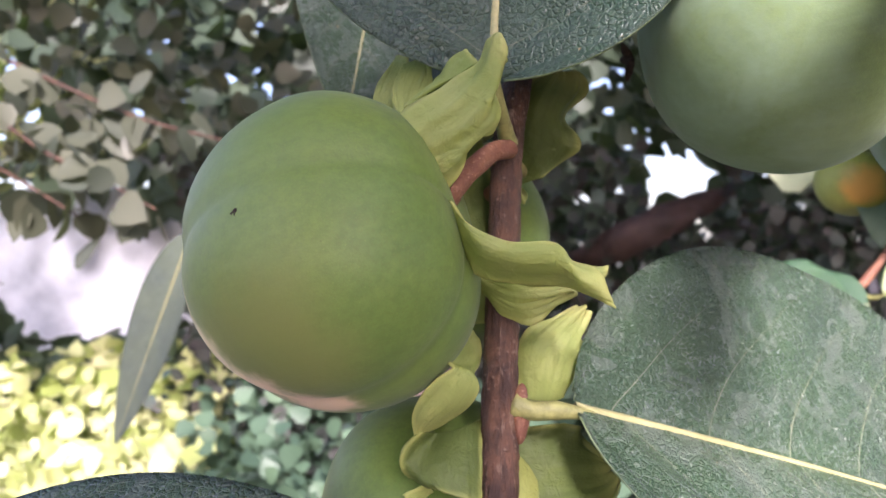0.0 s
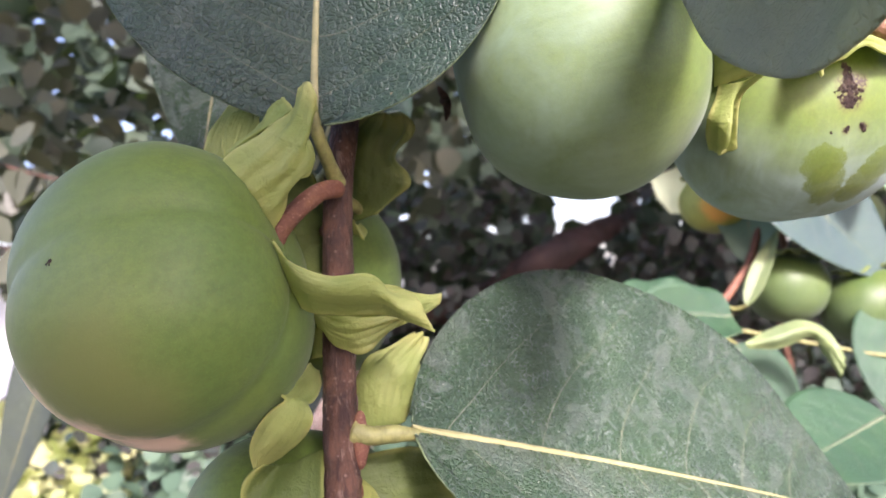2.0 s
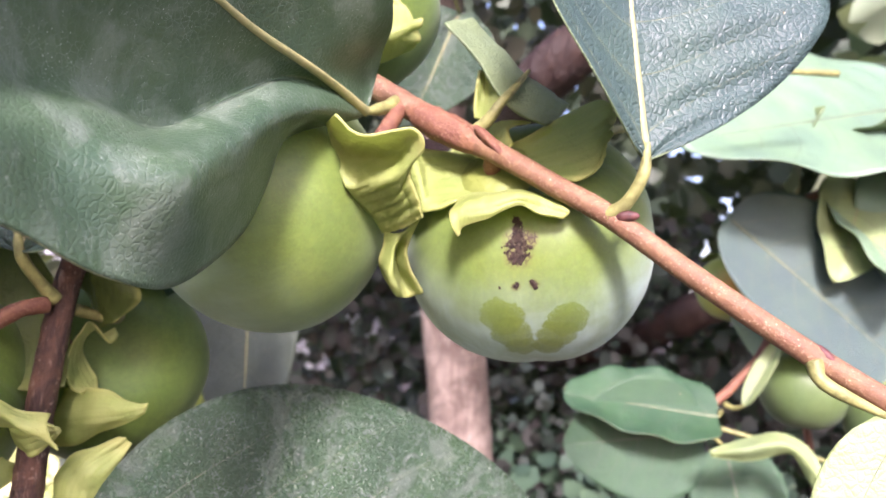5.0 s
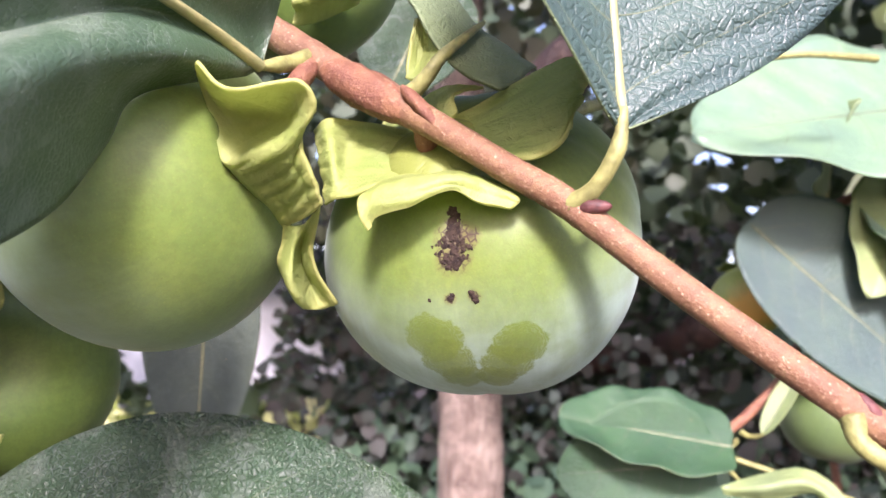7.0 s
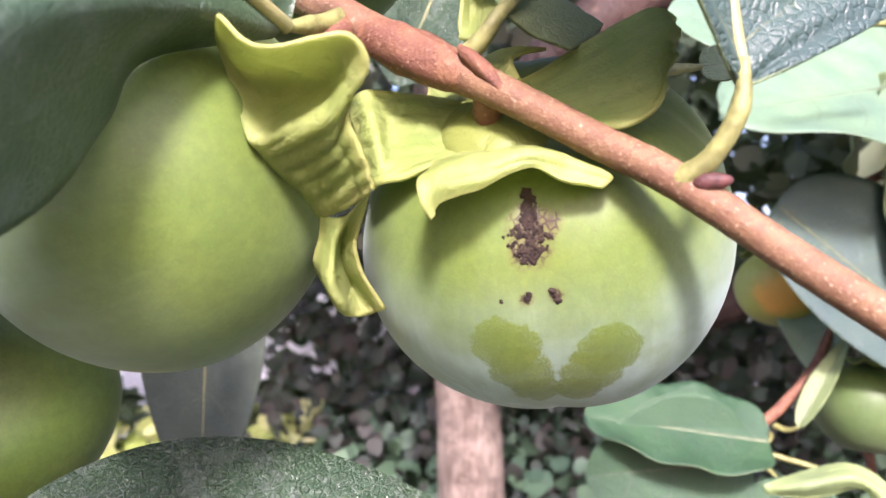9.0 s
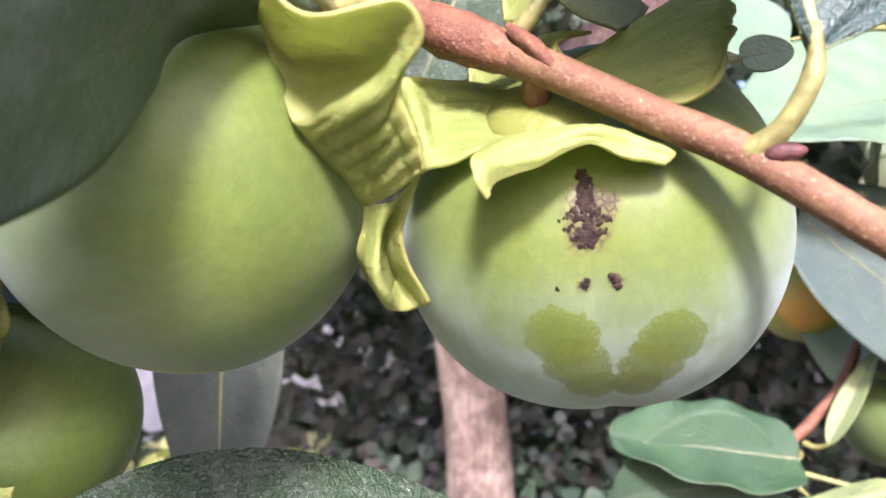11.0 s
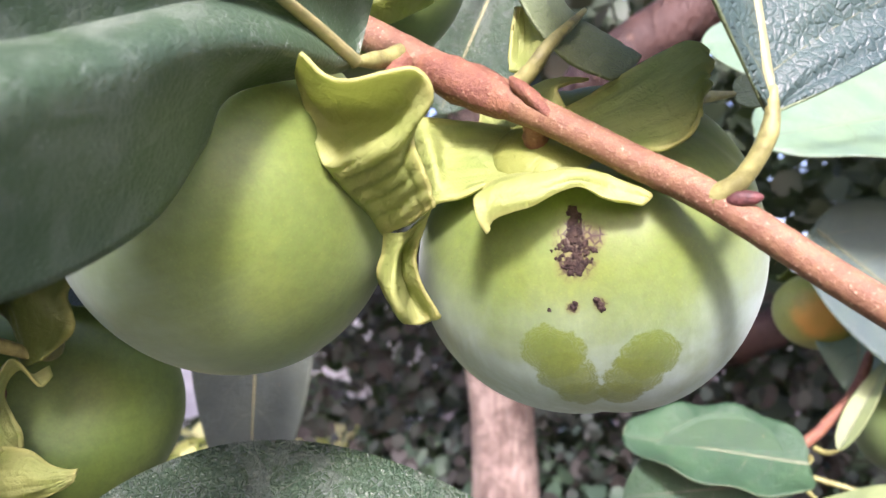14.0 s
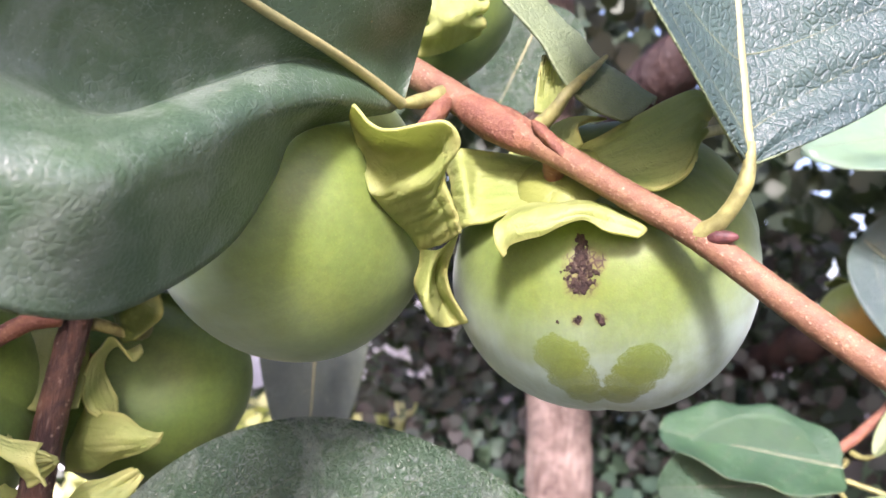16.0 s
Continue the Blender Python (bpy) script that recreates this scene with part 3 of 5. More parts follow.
def persimmon(label, centre, axis, radius, skin, spin=0.0, lobes=(), stalk=None, shape=None, stigma=False, group="persimmons on the branches"):
    """A fruit: skin, calyx lobes, the disc under them, the short stalk, and the dried style at the far end."""
    m = frame_of(centre, axis, spin)
    ob = thing("persimmon", label, "fruit", group=group)
    ob.matrix_world = m
    v, f = fruit_shape(radius, **(shape or {}))
    part("skin", mesh_of("skin", v, f, [skin]), ob)
    for stations, opts in lobes:
        part("calyx_lobe", lobe_mesh(stations, m, **opts), ob, "curled yellow-green papery calyx lobe")
    if stalk:
        pts, r = stalk
        inv = m.inverted()
        loc = [tuple(inv @ Vector(p)) for p in pts]
        part("stalk", tube("stalk", loc, r, TWIG_RED, 14, 18, 0.05, 5), ob, "short reddish-brown stalk")
    if stigma:
        z = -radius * (shape or {}).get("flat", 0.94) * 1.03
        for k in range(4):
            a = k * math.pi / 2 + 0.4
            part("dried_style", knob("dried_style", (0.0016 * math.cos(a), 0.0016 * math.sin(a), z - 0.0012), (0.0009, 0.0028), (math.cos(a), math.sin(a), -0.35), SCAB, 0.25, k), ob, "dry black tip")
    return ob, m


# ---------------------------------------------------------------- ground and far setting
GROUND = plain_material("dark_soil", (0.045, 0.032, 0.025), (0.02, 0.016, 0.013), 3.0, 0.95, 0.02)
v, f = [], []
N = 40
for i in range(N + 1):
    for j in range(N + 1):
        x, y = (i / N - 0.5) * 2, (j / N - 0.5) * 2
        x, y = 60 * x * abs(x), 60 * y * abs(y)
        v.append((x, y + 1.0, 0.05 * noise.noise(Vector((x * 0.8, y * 0.8, 0))) - 0.03))
for i in range(N):
    for j in range(N):
        a = i * (N + 1) + j
        f.append((a, a + N + 1, a + N + 2, a + 1))
ground = tagged(new("ground", mesh_of("ground", v, f, [GROUND])), "dark bare garden soil under the trees", "ground", kind="structure")

WALL = plain_material("pale_render", (0.74, 0.77, 0.82), (0.50, 0.53, 0.58), 5.0, 0.85, 0.004)


def block(name, lo, hi, mat, bevel=0.02):
    bm = bmesh.new()
    bmesh.ops.create_cube(bm, size=1.0)
    for w in bm.verts:
        w.co = Vector((lo[k] + (w.co[k] + 0.5) * (hi[k] - lo[k]) for k in range(3)))
    bmesh.ops.bevel(bm, geom=bm.edges[:], offset=bevel, segments=2, affect="EDGES")
    me = bpy.data.meshes.new(name)
    bm.to_mesh(me)
    bm.free()
    me.materials.append(mat)
    return me


tagged(new("wall_garden", block("wall_garden", (-4.2, 4.4, -0.1), (-0.75, 4.6, 1.75), WALL)), "pale grey rendered garden wall in sunlight", "wall", kind="structure")


def leaf_cloud(name, label, count, where, size, mat, seed, droop=0.5, face=(0, -0.6, 0.6), loose=0.7):
    """Many small folded leaves, each a body of its own, in one mesh. where(rng) gives a place or None."""
    rng = np.random.default_rng(seed)
    s = np.array([0.0, 0.14, 0.4, 0.72, 1.0])
    w = np.array([0.0, 0.36, 0.46, 0.30, 0.0])
    verts, faces = [], []
    made = 0
    while made < count:
        p = where(rng)
        if p is None:
            continue
        made += 1
        L = rng.uniform(*size)
        d = unit(rng.normal(size=3) * loose + np.array([0, 0, -droop]))
        n = rng.normal(size=3) * loose + np.array(face)
        n = unit(n - d * (n @ d))
        e = np.cross(d, n)
        k = len(verts)
        sag = rng.uniform(-0.1, 0.25)
        fold = rng.uniform(0.05, 0.25)
        for a, b in zip(s, w):
            mid = np.array(p) + d * L * a - n * sag * L * a * a
            if b == 0:
                verts.append(mid)
            else:
                verts += [mid - e * L * b + n * L * b * fold, mid, mid + e * L * b + n * L * b * fold]
        faces += [(k, k + 2, k + 1), (k, k + 3, k + 2)]
        for r in (1, 4):
            faces += [(k + r, k + r + 1, k + r + 4, k + r + 3), (k + r + 1, k + r + 2, k + r + 5, k + r + 4)]
        faces += [(k + 7, k + 8, k + 10), (k + 8, k + 9, k + 10)]
    return tagged(new(name, mesh_of(name, verts, faces, [mat])), label, "foliage", kind="stuff")


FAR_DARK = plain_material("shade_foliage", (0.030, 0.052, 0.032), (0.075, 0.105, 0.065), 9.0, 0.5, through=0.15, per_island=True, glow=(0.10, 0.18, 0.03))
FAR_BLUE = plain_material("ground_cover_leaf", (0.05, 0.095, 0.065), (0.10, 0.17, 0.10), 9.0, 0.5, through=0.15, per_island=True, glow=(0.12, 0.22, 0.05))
# full sun on the leaves is put into this bleached yellow colour
FAR_SUN_PAINTED = plain_material("sun_painted_ground_cover", (0.34, 0.42, 0.12), (0.80, 0.78, 0.46), 9.0, 0.5, through=0.3, per_island=True, glow=(0.3, 0.4, 0.06))
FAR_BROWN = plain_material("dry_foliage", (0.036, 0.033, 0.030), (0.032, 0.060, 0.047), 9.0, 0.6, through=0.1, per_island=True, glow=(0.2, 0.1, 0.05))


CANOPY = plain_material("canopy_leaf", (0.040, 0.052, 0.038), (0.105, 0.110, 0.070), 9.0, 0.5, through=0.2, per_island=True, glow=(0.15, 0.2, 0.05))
# bright mint to cream: the bough's sunlight painted into its leaf colour
FAR_MINT = plain_material("sun_painted_leaf", (0.22, 0.34, 0.22), (0.62, 0.66, 0.44), 9.0, 0.4, through=0.25, per_island=True, glow=(0.35, 0.45, 0.15))


def box_of(lo, hi, keep=None):
    def where(rng):
        p = rng.uniform(lo, hi)
        return p if keep is None or keep(p) else None

    return where


def off_gaps(gaps):
    """Leaves stay clear of view openings (bearing x/y, slope z/y, half-width)."""

    def keep(p):
        q = ((p[0]) / p[1], (p[2] - 1.4) / p[1])
        return all((q[0] - a) ** 2 + ((q[1] - b) * k) ** 2 > r * r for a, b, r, k in gaps)

    return keep


GAPS = [(0.31, 0.10, 0.065, 1.2), (0.46, 0.085, 0.03, 1.0), (-0.47, -0.005, 0.15, 1.3), (-0.57, 0.20, 0.060, 0.8)]
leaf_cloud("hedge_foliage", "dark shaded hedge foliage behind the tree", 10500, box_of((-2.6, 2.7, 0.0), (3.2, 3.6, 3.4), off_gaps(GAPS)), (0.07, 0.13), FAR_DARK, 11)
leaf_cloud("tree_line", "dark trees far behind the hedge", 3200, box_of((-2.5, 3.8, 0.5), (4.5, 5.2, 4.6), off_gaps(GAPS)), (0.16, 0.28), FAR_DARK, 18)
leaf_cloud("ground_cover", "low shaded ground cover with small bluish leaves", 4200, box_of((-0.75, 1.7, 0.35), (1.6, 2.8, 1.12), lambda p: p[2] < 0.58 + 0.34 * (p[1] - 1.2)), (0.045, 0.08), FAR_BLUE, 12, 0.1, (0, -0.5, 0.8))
leaf_cloud("sun_painted_ground_cover", "yellow-green ground cover with small leaves, sunlight painted into their colour", 2400, box_of((-1.7, 1.7, 0.35), (-0.70, 2.8, 1.15), lambda p: p[2] < 0.50 + 0.36 * (p[1] - 1.2)), (0.045, 0.10), FAR_SUN_PAINTED, 13, 0.1, (0, -0.4, 0.9))
# unseen leaf cluster added behind the camera to shade the left fruit
leaf_cloud("overhead_sun_blocker", "unseen leaves added overhead to shade the left fruit", 230, box_of((-0.075, -0.31, 1.54), (0.030, -0.15, 1.77)), (0.07, 0.10), FAR_DARK, 16, 0.4, (0, 0.8, -0.5), 0.3)
# leaves added above to keep the sun off the hedge
leaf_cloud("hedge_sun_blocker", "high leaves added to shade the hedge", 3800, box_of((0.75, 0.35, 2.35), (4.2, 2.6, 2.8)), (0.10, 0.15), FAR_DARK, 17, 0.2, (0, 0, 1), 0.5)
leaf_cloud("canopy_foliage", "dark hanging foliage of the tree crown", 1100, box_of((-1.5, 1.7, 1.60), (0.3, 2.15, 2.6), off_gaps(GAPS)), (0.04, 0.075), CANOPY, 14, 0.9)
leaf_cloud("sun_painted_foliage", "foliage of a bough behind, sunlight painted into its bright colour", 380, box_of((0.58, 0.85, 1.50), (1.1, 1.25, 2.0)), (0.06, 0.10), FAR_MINT, 24, 0.4)
# unseen leaves added to shade the hanging canopy below
leaf_cloud("canopy_sun_blocker", "unseen high leaves added to shade the canopy", 1500, box_of((-1.5, 0.1, 2.6), (0.7, 1.4, 2.9)), (0.10, 0.15), FAR_DARK, 20, 0.2, (0, 0, 1), 0.5)
leaf_cloud("sun_painted_tree", "yellow-green foliage of a far tree, sunlight painted into its colour", 420, box_of((-2.9, 3.9, 1.85), (-1.75, 4.2, 2.75)), (0.09, 0.15), FAR_SUN_PAINTED, 26)


def along(points, spread):
    line = spline(points, 40)

    def where(rng):
        return line[rng.integers(0, 40)] + rng.normal(size=3) * spread

    return where


SPRAYS = [[(-0.62, 0.95, 1.62), (-0.50, 0.92, 1.53), (-0.40, 0.90, 1.48), (-0.33, 0.88, 1.445)], [(-0.66, 0.98, 1.56), (-0.55, 0.95, 1.50), (-0.44, 0.92, 1.44)], [(-0.60, 1.05, 1.66), (-0.42, 1.02, 1.58), (-0.28, 1.0, 1.54)]]
for k, line in enumerate(SPRAYS):
    drooping = thing("branch", "thin drooping twig hung with small dark leaves", "branch", line[0], "twigs of the persimmon tree")
    part("stem", tube("stem", line, (0.003, 0.0022, 0.0014), TWIG_OLD, 8, 24, 0.02, k, line[0]), drooping)
    leaf_cloud("hanging_foliage", "small dark leaves of a drooping twig", 30, along(line, 0.020), (0.035, 0.055), CANOPY, 60 + k, 0.9)
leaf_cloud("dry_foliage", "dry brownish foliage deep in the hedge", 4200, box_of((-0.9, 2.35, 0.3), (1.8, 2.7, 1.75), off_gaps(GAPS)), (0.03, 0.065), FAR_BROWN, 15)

# reddish bark, with the shade on the limbs darkened into its colour
LIMB_RED_SHADE = bark_material("red_limb_bark_shade", (0.066, 0.036, 0.029), (0.028, 0.016, 0.013), (0.11, 0.07, 0.053), 60)
BARK = bark_material("trunk_bark", (0.37, 0.30, 0.25), (0.12, 0.085, 0.068), (0.52, 0.46, 0.40), 170.0, 0.06, 1.6)
tree = thing("tree", "grey-brown tree trunk with furrowed bark", "tree", (-0.06, 1.78, 0.0))
part("trunk", tube("trunk", [(0.03, 0, -0.1), (0.02, 0, 0.6), (0.0, 0, 1.2), (-0.06, 0, 1.7), (-0.10, 0.05, 2.6)], (0.095, 0.08, 0.072, 0.068, 0.06), BARK, 20, 40, 0.025, 8), tree)
part("limb", tube("limb", [(-0.09, 0.0, 1.78), (0.10, -0.40, 1.72), (0.18, -0.80, 1.72), (0.34, -0.85, 1.82), (0.7, -0.9, 1.95)], (0.05, 0.042, 0.036, 0.034, 0.03), LIMB_RED_SHADE, 12, 30, 0.03, 9), tree, "reddish-brown limb")
part("limb", tube("limb", [(0.02, 0.0, 1.22), (-0.114, 1.02, 1.236), (0.424, 1.02, 1.299), (0.556, 0.74, 1.374), (0.629, 0.58, 1.428), (0.742, 0.58, 1.484), (0.937, 0.82, 1.552), (1.108, 1.02, 1.599)], (0.05, 0.05, 0.052, 0.052, 0.055, 0.052, 0.046, 0.03), LIMB_RED_SHADE, 12, 40, 0.08, 19), tree, "reddish-brown limb")


# ---------------------------------------------------------------- twigs of the persimmon tree
twig = thing("twig", "reddish-brown upright twig with flaking bark", "twig", (0.0125, 0.163, 1.389), "twigs of the persimmon tree")
part("stem", tube("stem", [(0.0085, 0.152, 1.315), (0.0115, 0.158, 1.345), (0.0120, 0.1615, 1.367), (0.0128, 0.1635, 1.392), (0.0142, 0.168, 1.422), (0.0175, 0.172, 1.447), (0.020, 0.182, 1.51)], (0.0044, 0.0041, 0.0039, 0.0036, 0.0034, 0.0032, 0.003), TWIG_OLD, 28, 120, 0.022, 1, (0.0125, 0.163, 1.389)), twig)
part("leaf_scar", knob("leaf_scar", np.array((0.0162, 0.1600, 1.3655)) - (0.0125, 0.163, 1.389), (0.0022, 0.0065), (0.05, 0, 1), TWIG_RED, 0.12, 4), twig, "raised rusty bark scar")

bough = thing("branch", "smooth reddish-brown fruiting branch with pale pores", "branch", (0.1544, 0.1458, 1.4438), "twigs of the persimmon tree")
BO = (0.1544, 0.1458, 1.4438)
BOUGH_LINE = [(0.07, 0.172, 1.4945), (0.1025, 0.163, 1.4741), (0.1093, 0.161, 1.4699), (0.1186, 0.1585, 1.4646), (0.1294, 0.155, 1.4584), (0.1424, 0.1515, 1.4505), (0.1512, 0.149, 1.4453), (0.1594, 0.147, 1.4393), (0.1696, 0.145, 1.4316), (0.191, 0.141, 1.4166), (0.222, 0.136, 1.3965), (0.27, 0.13, 1.36)]
part("stem", tube("stem", BOUGH_LINE, (0.0033, 0.0031, 0.0030, 0.0034, 0.0026, 0.0025, 0.0025, 0.0024, 0.0024, 0.0024, 0.0022, 0.002), TWIG, 20, 130, 0.012, 2, BO), bough)
part("node_scar", knob("node_scar", np.array((0.1268, 0.1535, 1.4612)) - BO, (0.0014, 0.0058), (0.0038, -0.0005, -0.0041), TWIG_RED, 0.16, 6), bough, "raised rusty leaf scar")
part("node_bark", knob("node_bark", np.array((0.1160, 0.1583, 1.4655)) - BO, (0.0041, 0.0125), (0.0187, -0.005, -0.0107), TWIG_RED, 0.05, 16, 16, 20), bough, "rusty swollen node")
for c, d in (((0.1566, 0.1458, 1.4437), (0.95, -0.2, 0.05)), ((0.1935, 0.1398, 1.4165), (0.6, -0.4, -0.6))):
    part("bud", knob("bud", np.array(c) - BO, (0.0013, 0.0026), d, BUD, 0.08, 7), bough, "small dark red winter bud")

rng = np.random.default_rng(31)
BOUGH = spline(BOUGH_LINE[2:10], 60)
v, f = [], []
for k in range(900):
    at = rng.uniform(0, 58)
    i, w = int(at), at % 1
    p = BOUGH[i] * (1 - w) + BOUGH[i + 1] * w
    d = unit(np.cross(BOUGH[i + 1] - BOUGH[i], rng.normal(size=3)))
    q = unit(np.cross(d, rng.normal(size=3)))
    tip = p + d * (0.0026 + rng.uniform(0.0003, 0.0008)) + q * rng.normal() * 0.0003
    k0 = len(v)
    v += [p + d * 0.002 + q * 0.00003, p + d * 0.002 - q * 0.00003, p + d * 0.002 + np.cross(d, q) * 0.00004, tip]
    f += [(k0, k0 + 1, k0 + 3), (k0 + 1, k0 + 2, k0 + 3), (k0 + 2, k0, k0 + 3)]
part("down", mesh_of("down", np.array(v) - BO, f, [PETIOLE]), bough, "short pale hairs on the bark")

# ---------------------------------------------------------------- the fruits
SKIN_C = fruit_material("bloomed_skin", (0.106, 0.168, 0.030), (0.205, 0.305, 0.20), 0.80)
SKIN_F = fruit_material("hazy_skin", (0.060, 0.108, 0.024), (0.12, 0.18, 0.09), 0.45)

AC, AX = (-0.0197, 0.1550, 1.3994), (0.92, -0.22, 0.30)
am = frame_of(AC, AX, 20).inverted()
# the first spot is buff skin; the four pale ones paint a bright rim light
SKIN_A = fruit_material("green_skin", (0.094, 0.165, 0.034), (0.18, 0.25, 0.11), 0.42, blush_and_rimlight=[(tuple(am @ Vector(p)), r, c) for p, r, c in (((-0.030, 0.1300, 1.3835), 0.021, (0.150, 0.178, 0.055)), ((-0.0485, 0.147, 1.390), 0.008, (0.55, 0.45, 0.30)), ((-0.0420, 0.143, 1.3805), 0.009, (0.62, 0.50, 0.36)), ((-0.0335, 0.1415, 1.3735), 0.010, (0.78, 0.58, 0.45)), ((-0.0230, 0.142, 1.3700), 0.009, (0.78, 0.58, 0.45)))])
A_GROOVE = math.atan2(*(am @ Vector((-0.0253, 0.130, 1.4135))).yx)
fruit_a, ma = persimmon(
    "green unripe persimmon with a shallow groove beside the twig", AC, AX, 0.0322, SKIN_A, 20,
    [
        ([
            ((-0.0095, 0.1478, 1.4249), (-0.0054, 0.1478, 1.4283), (0.0006, 0.1462, 1.4312), (0.0065, 0.1438, 1.4349), (0.0085, 0.1405, 1.4385)),
            ((-0.0098, 0.1472, 1.4227), (-0.0037, 0.1452, 1.4256), (0.0017, 0.1432, 1.4284), (0.0071, 0.1412, 1.4330), (0.0094, 0.1388, 1.4389)),
            ((-0.0086, 0.1467, 1.4202), (-0.0020, 0.1446, 1.4230), (0.0035, 0.1418, 1.4260), (0.0080, 0.1395, 1.4310), (0.0106, 0.1378, 1.4388)),
            ((-0.0059, 0.1467, 1.4169), (-0.0006, 0.1444, 1.4198), (0.0054, 0.1412, 1.4231), (0.0093, 0.1392, 1.4284), (0.0115, 0.1380, 1.4363)),
            ((-0.0026, 0.1475, 1.4137), (0.0019, 0.1450, 1.4169), (0.0071, 0.1420, 1.4213), (0.0101, 0.1402, 1.4247), (0.0087, 0.1395, 1.4298), (0.0115, 0.1386, 1.4345)),
            ((0.0007, 0.1485, 1.4113), (0.0038, 0.1462, 1.4152), (0.0055, 0.1436, 1.4203), (0.0090, 0.1415, 1.4214), (0.0105, 0.1408, 1.4248), (0.0089, 0.1402, 1.4300), (0.0116, 0.1390, 1.4342)),
        ], dict(net=True, across=True, crinkle=0.0003, hem=0.0, pleat=(0.00026, 4.0, -0.2))),
        ([
            ((-0.0075, 0.1485, 1.4273), (-0.0035, 0.1480, 1.4301), (0.0017, 0.1468, 1.4327), (0.0069, 0.1448, 1.4352)),
            ((-0.0069, 0.1500, 1.4285), (-0.0018, 0.1500, 1.4321), (0.0020, 0.1485, 1.4352), (0.0058, 0.1465, 1.4369)),
            ((-0.0058, 0.1520, 1.4298), (-0.0004, 0.1520, 1.4341), (0.0019, 0.1505, 1.4377), (0.0046, 0.1480, 1.4386)),
        ], dict(net=True, top=LOBE_MID, crinkle=0.0003, hem=0.0)),
        ([
            ((0.0014, 0.1425, 1.4091), (0.0023, 0.1425, 1.4064), (0.0036, 0.144, 1.4022), (0.0056, 0.148, 1.3957)),
            ((0.0046, 0.1405, 1.4047), (0.0063, 0.1395, 1.4017), (0.0074, 0.1415, 1.3985), (0.0093, 0.146, 1.3942)),
            ((0.0119, 0.1385, 1.4013), (0.0123, 0.1375, 1.3993), (0.0135, 0.1395, 1.397), (0.0151, 0.145, 1.3937)),
            ((0.0196, 0.1368, 1.4011), (0.0202, 0.1365, 1.3993), (0.0213, 0.1385, 1.3965), (0.0232, 0.145, 1.3928)),
            ((0.0238, 0.141, 1.3978), (0.0249, 0.1395, 1.396), (0.026, 0.14, 1.3939), (0.0273, 0.144, 1.3914)),
            ((0.0284, 0.1455, 1.3964), (0.0297, 0.1425, 1.3946), (0.031, 0.1425, 1.3917), (0.0324, 0.1432, 1.389)),
        ], dict(net=True, crinkle=0.0002, hem=0.0)),
        ([
            ((0.0077, 0.158, 1.3931), (0, 0, 0.0012), (0.0007, 0.002, -0.0024)),
            ((0.0154, 0.153, 1.3899), (-0.0001, -0.001, 0.0046), (0.0009, 0.003, -0.0051)),
            ((0.026, 0.152, 1.392), (-0.0017, 0, 0.0014), (0.0016, 0.001, -0.0009)),
        ], dict(ruffle=0.0006)),
        ([
            ((-0.0158, 0.1660, 1.4308), (-0.0127, 0.1650, 1.4288), (-0.0088, 0.1650, 1.4279)),
            ((-0.0145, 0.1690, 1.4361), (-0.0116, 0.1670, 1.4349), (-0.0086, 0.1660, 1.4339)),
            ((-0.0120, 0.1720, 1.4411), (-0.0101, 0.1700, 1.4403), (-0.0079, 0.1680, 1.4396)),
            ((-0.0105, 0.1740, 1.4441), (-0.0092, 0.1720, 1.4434), (-0.0078, 0.1700, 1.4424)),
        ], dict(net=True, crinkle=0.0003, hem=0.0)),
        ([
            ((-0.0097, 0.1600, 1.4279), (-0.0082, 0.1600, 1.4276), (-0.0058, 0.1600, 1.4285)),
            ((-0.0108, 0.1630, 1.4339), (-0.0074, 0.1620, 1.4339), (-0.0031, 0.1610, 1.4335)),
            ((-0.0088, 0.1650, 1.4389), (-0.0056, 0.1640, 1.4389), (-0.0024, 0.1620, 1.4367)),
            ((-0.0069, 0.1670, 1.4409), (-0.0048, 0.1660, 1.4409), (-0.0029, 0.1650, 1.4396)),
        ], dict(net=True, top=LOBE_MID, crinkle=0.0003, hem=0.0)),
        ([
            ((-0.0085, 0.1680, 1.4369), (-0.0042, 0.1720, 1.4390), (0.0007, 0.1740, 1.4364), (0.0084, 0.1740, 1.4261)),
            ((-0.0071, 0.1660, 1.4273), (-0.0029, 0.1700, 1.4275), (0.0024, 0.1740, 1.4255), (0.0098, 0.1760, 1.4217)),
            ((-0.0063, 0.1640, 1.4173), (-0.0015, 0.1680, 1.4173), (0.0044, 0.1720, 1.4173), (0.0114, 0.1760, 1.4157)),
            ((-0.0056, 0.1620, 1.4062), (0.0004, 0.1650, 1.4074), (0.0061, 0.1690, 1.4072), (0.0132, 0.1740, 1.4083)),
            ((-0.0035, 0.1600, 1.4008), (0.0022, 0.1620, 1.4006), (0.0083, 0.1650, 1.3989), (0.0151, 0.1700, 1.3998)),
        ], dict(net=True, top=LOBE_DEEP_SHADE, crinkle=0.0004, hem=0.0002)),
    ],
    ([(0.0140, 0.1625, 1.4212), (0.0095, 0.1570, 1.4195), (0.0035, 0.1515, 1.4135), (-0.001, 0.1510, 1.4080)], (0.0022, 0.0021, 0.0021, 0.0030)),
    dict(flat=1.0, crown=0.86, lobes=0.012, groove=0.024, groove_at=A_GROOVE, dip=0.10, seed=1),
)
part("scar", knob("scar", tuple(am @ Vector((-0.0348, 0.1290, 1.4057))), (0.0009, 0.0013), (0, 1, 0.3), SCAB, 0.3, 3), fruit_a, "small dark brown scar")

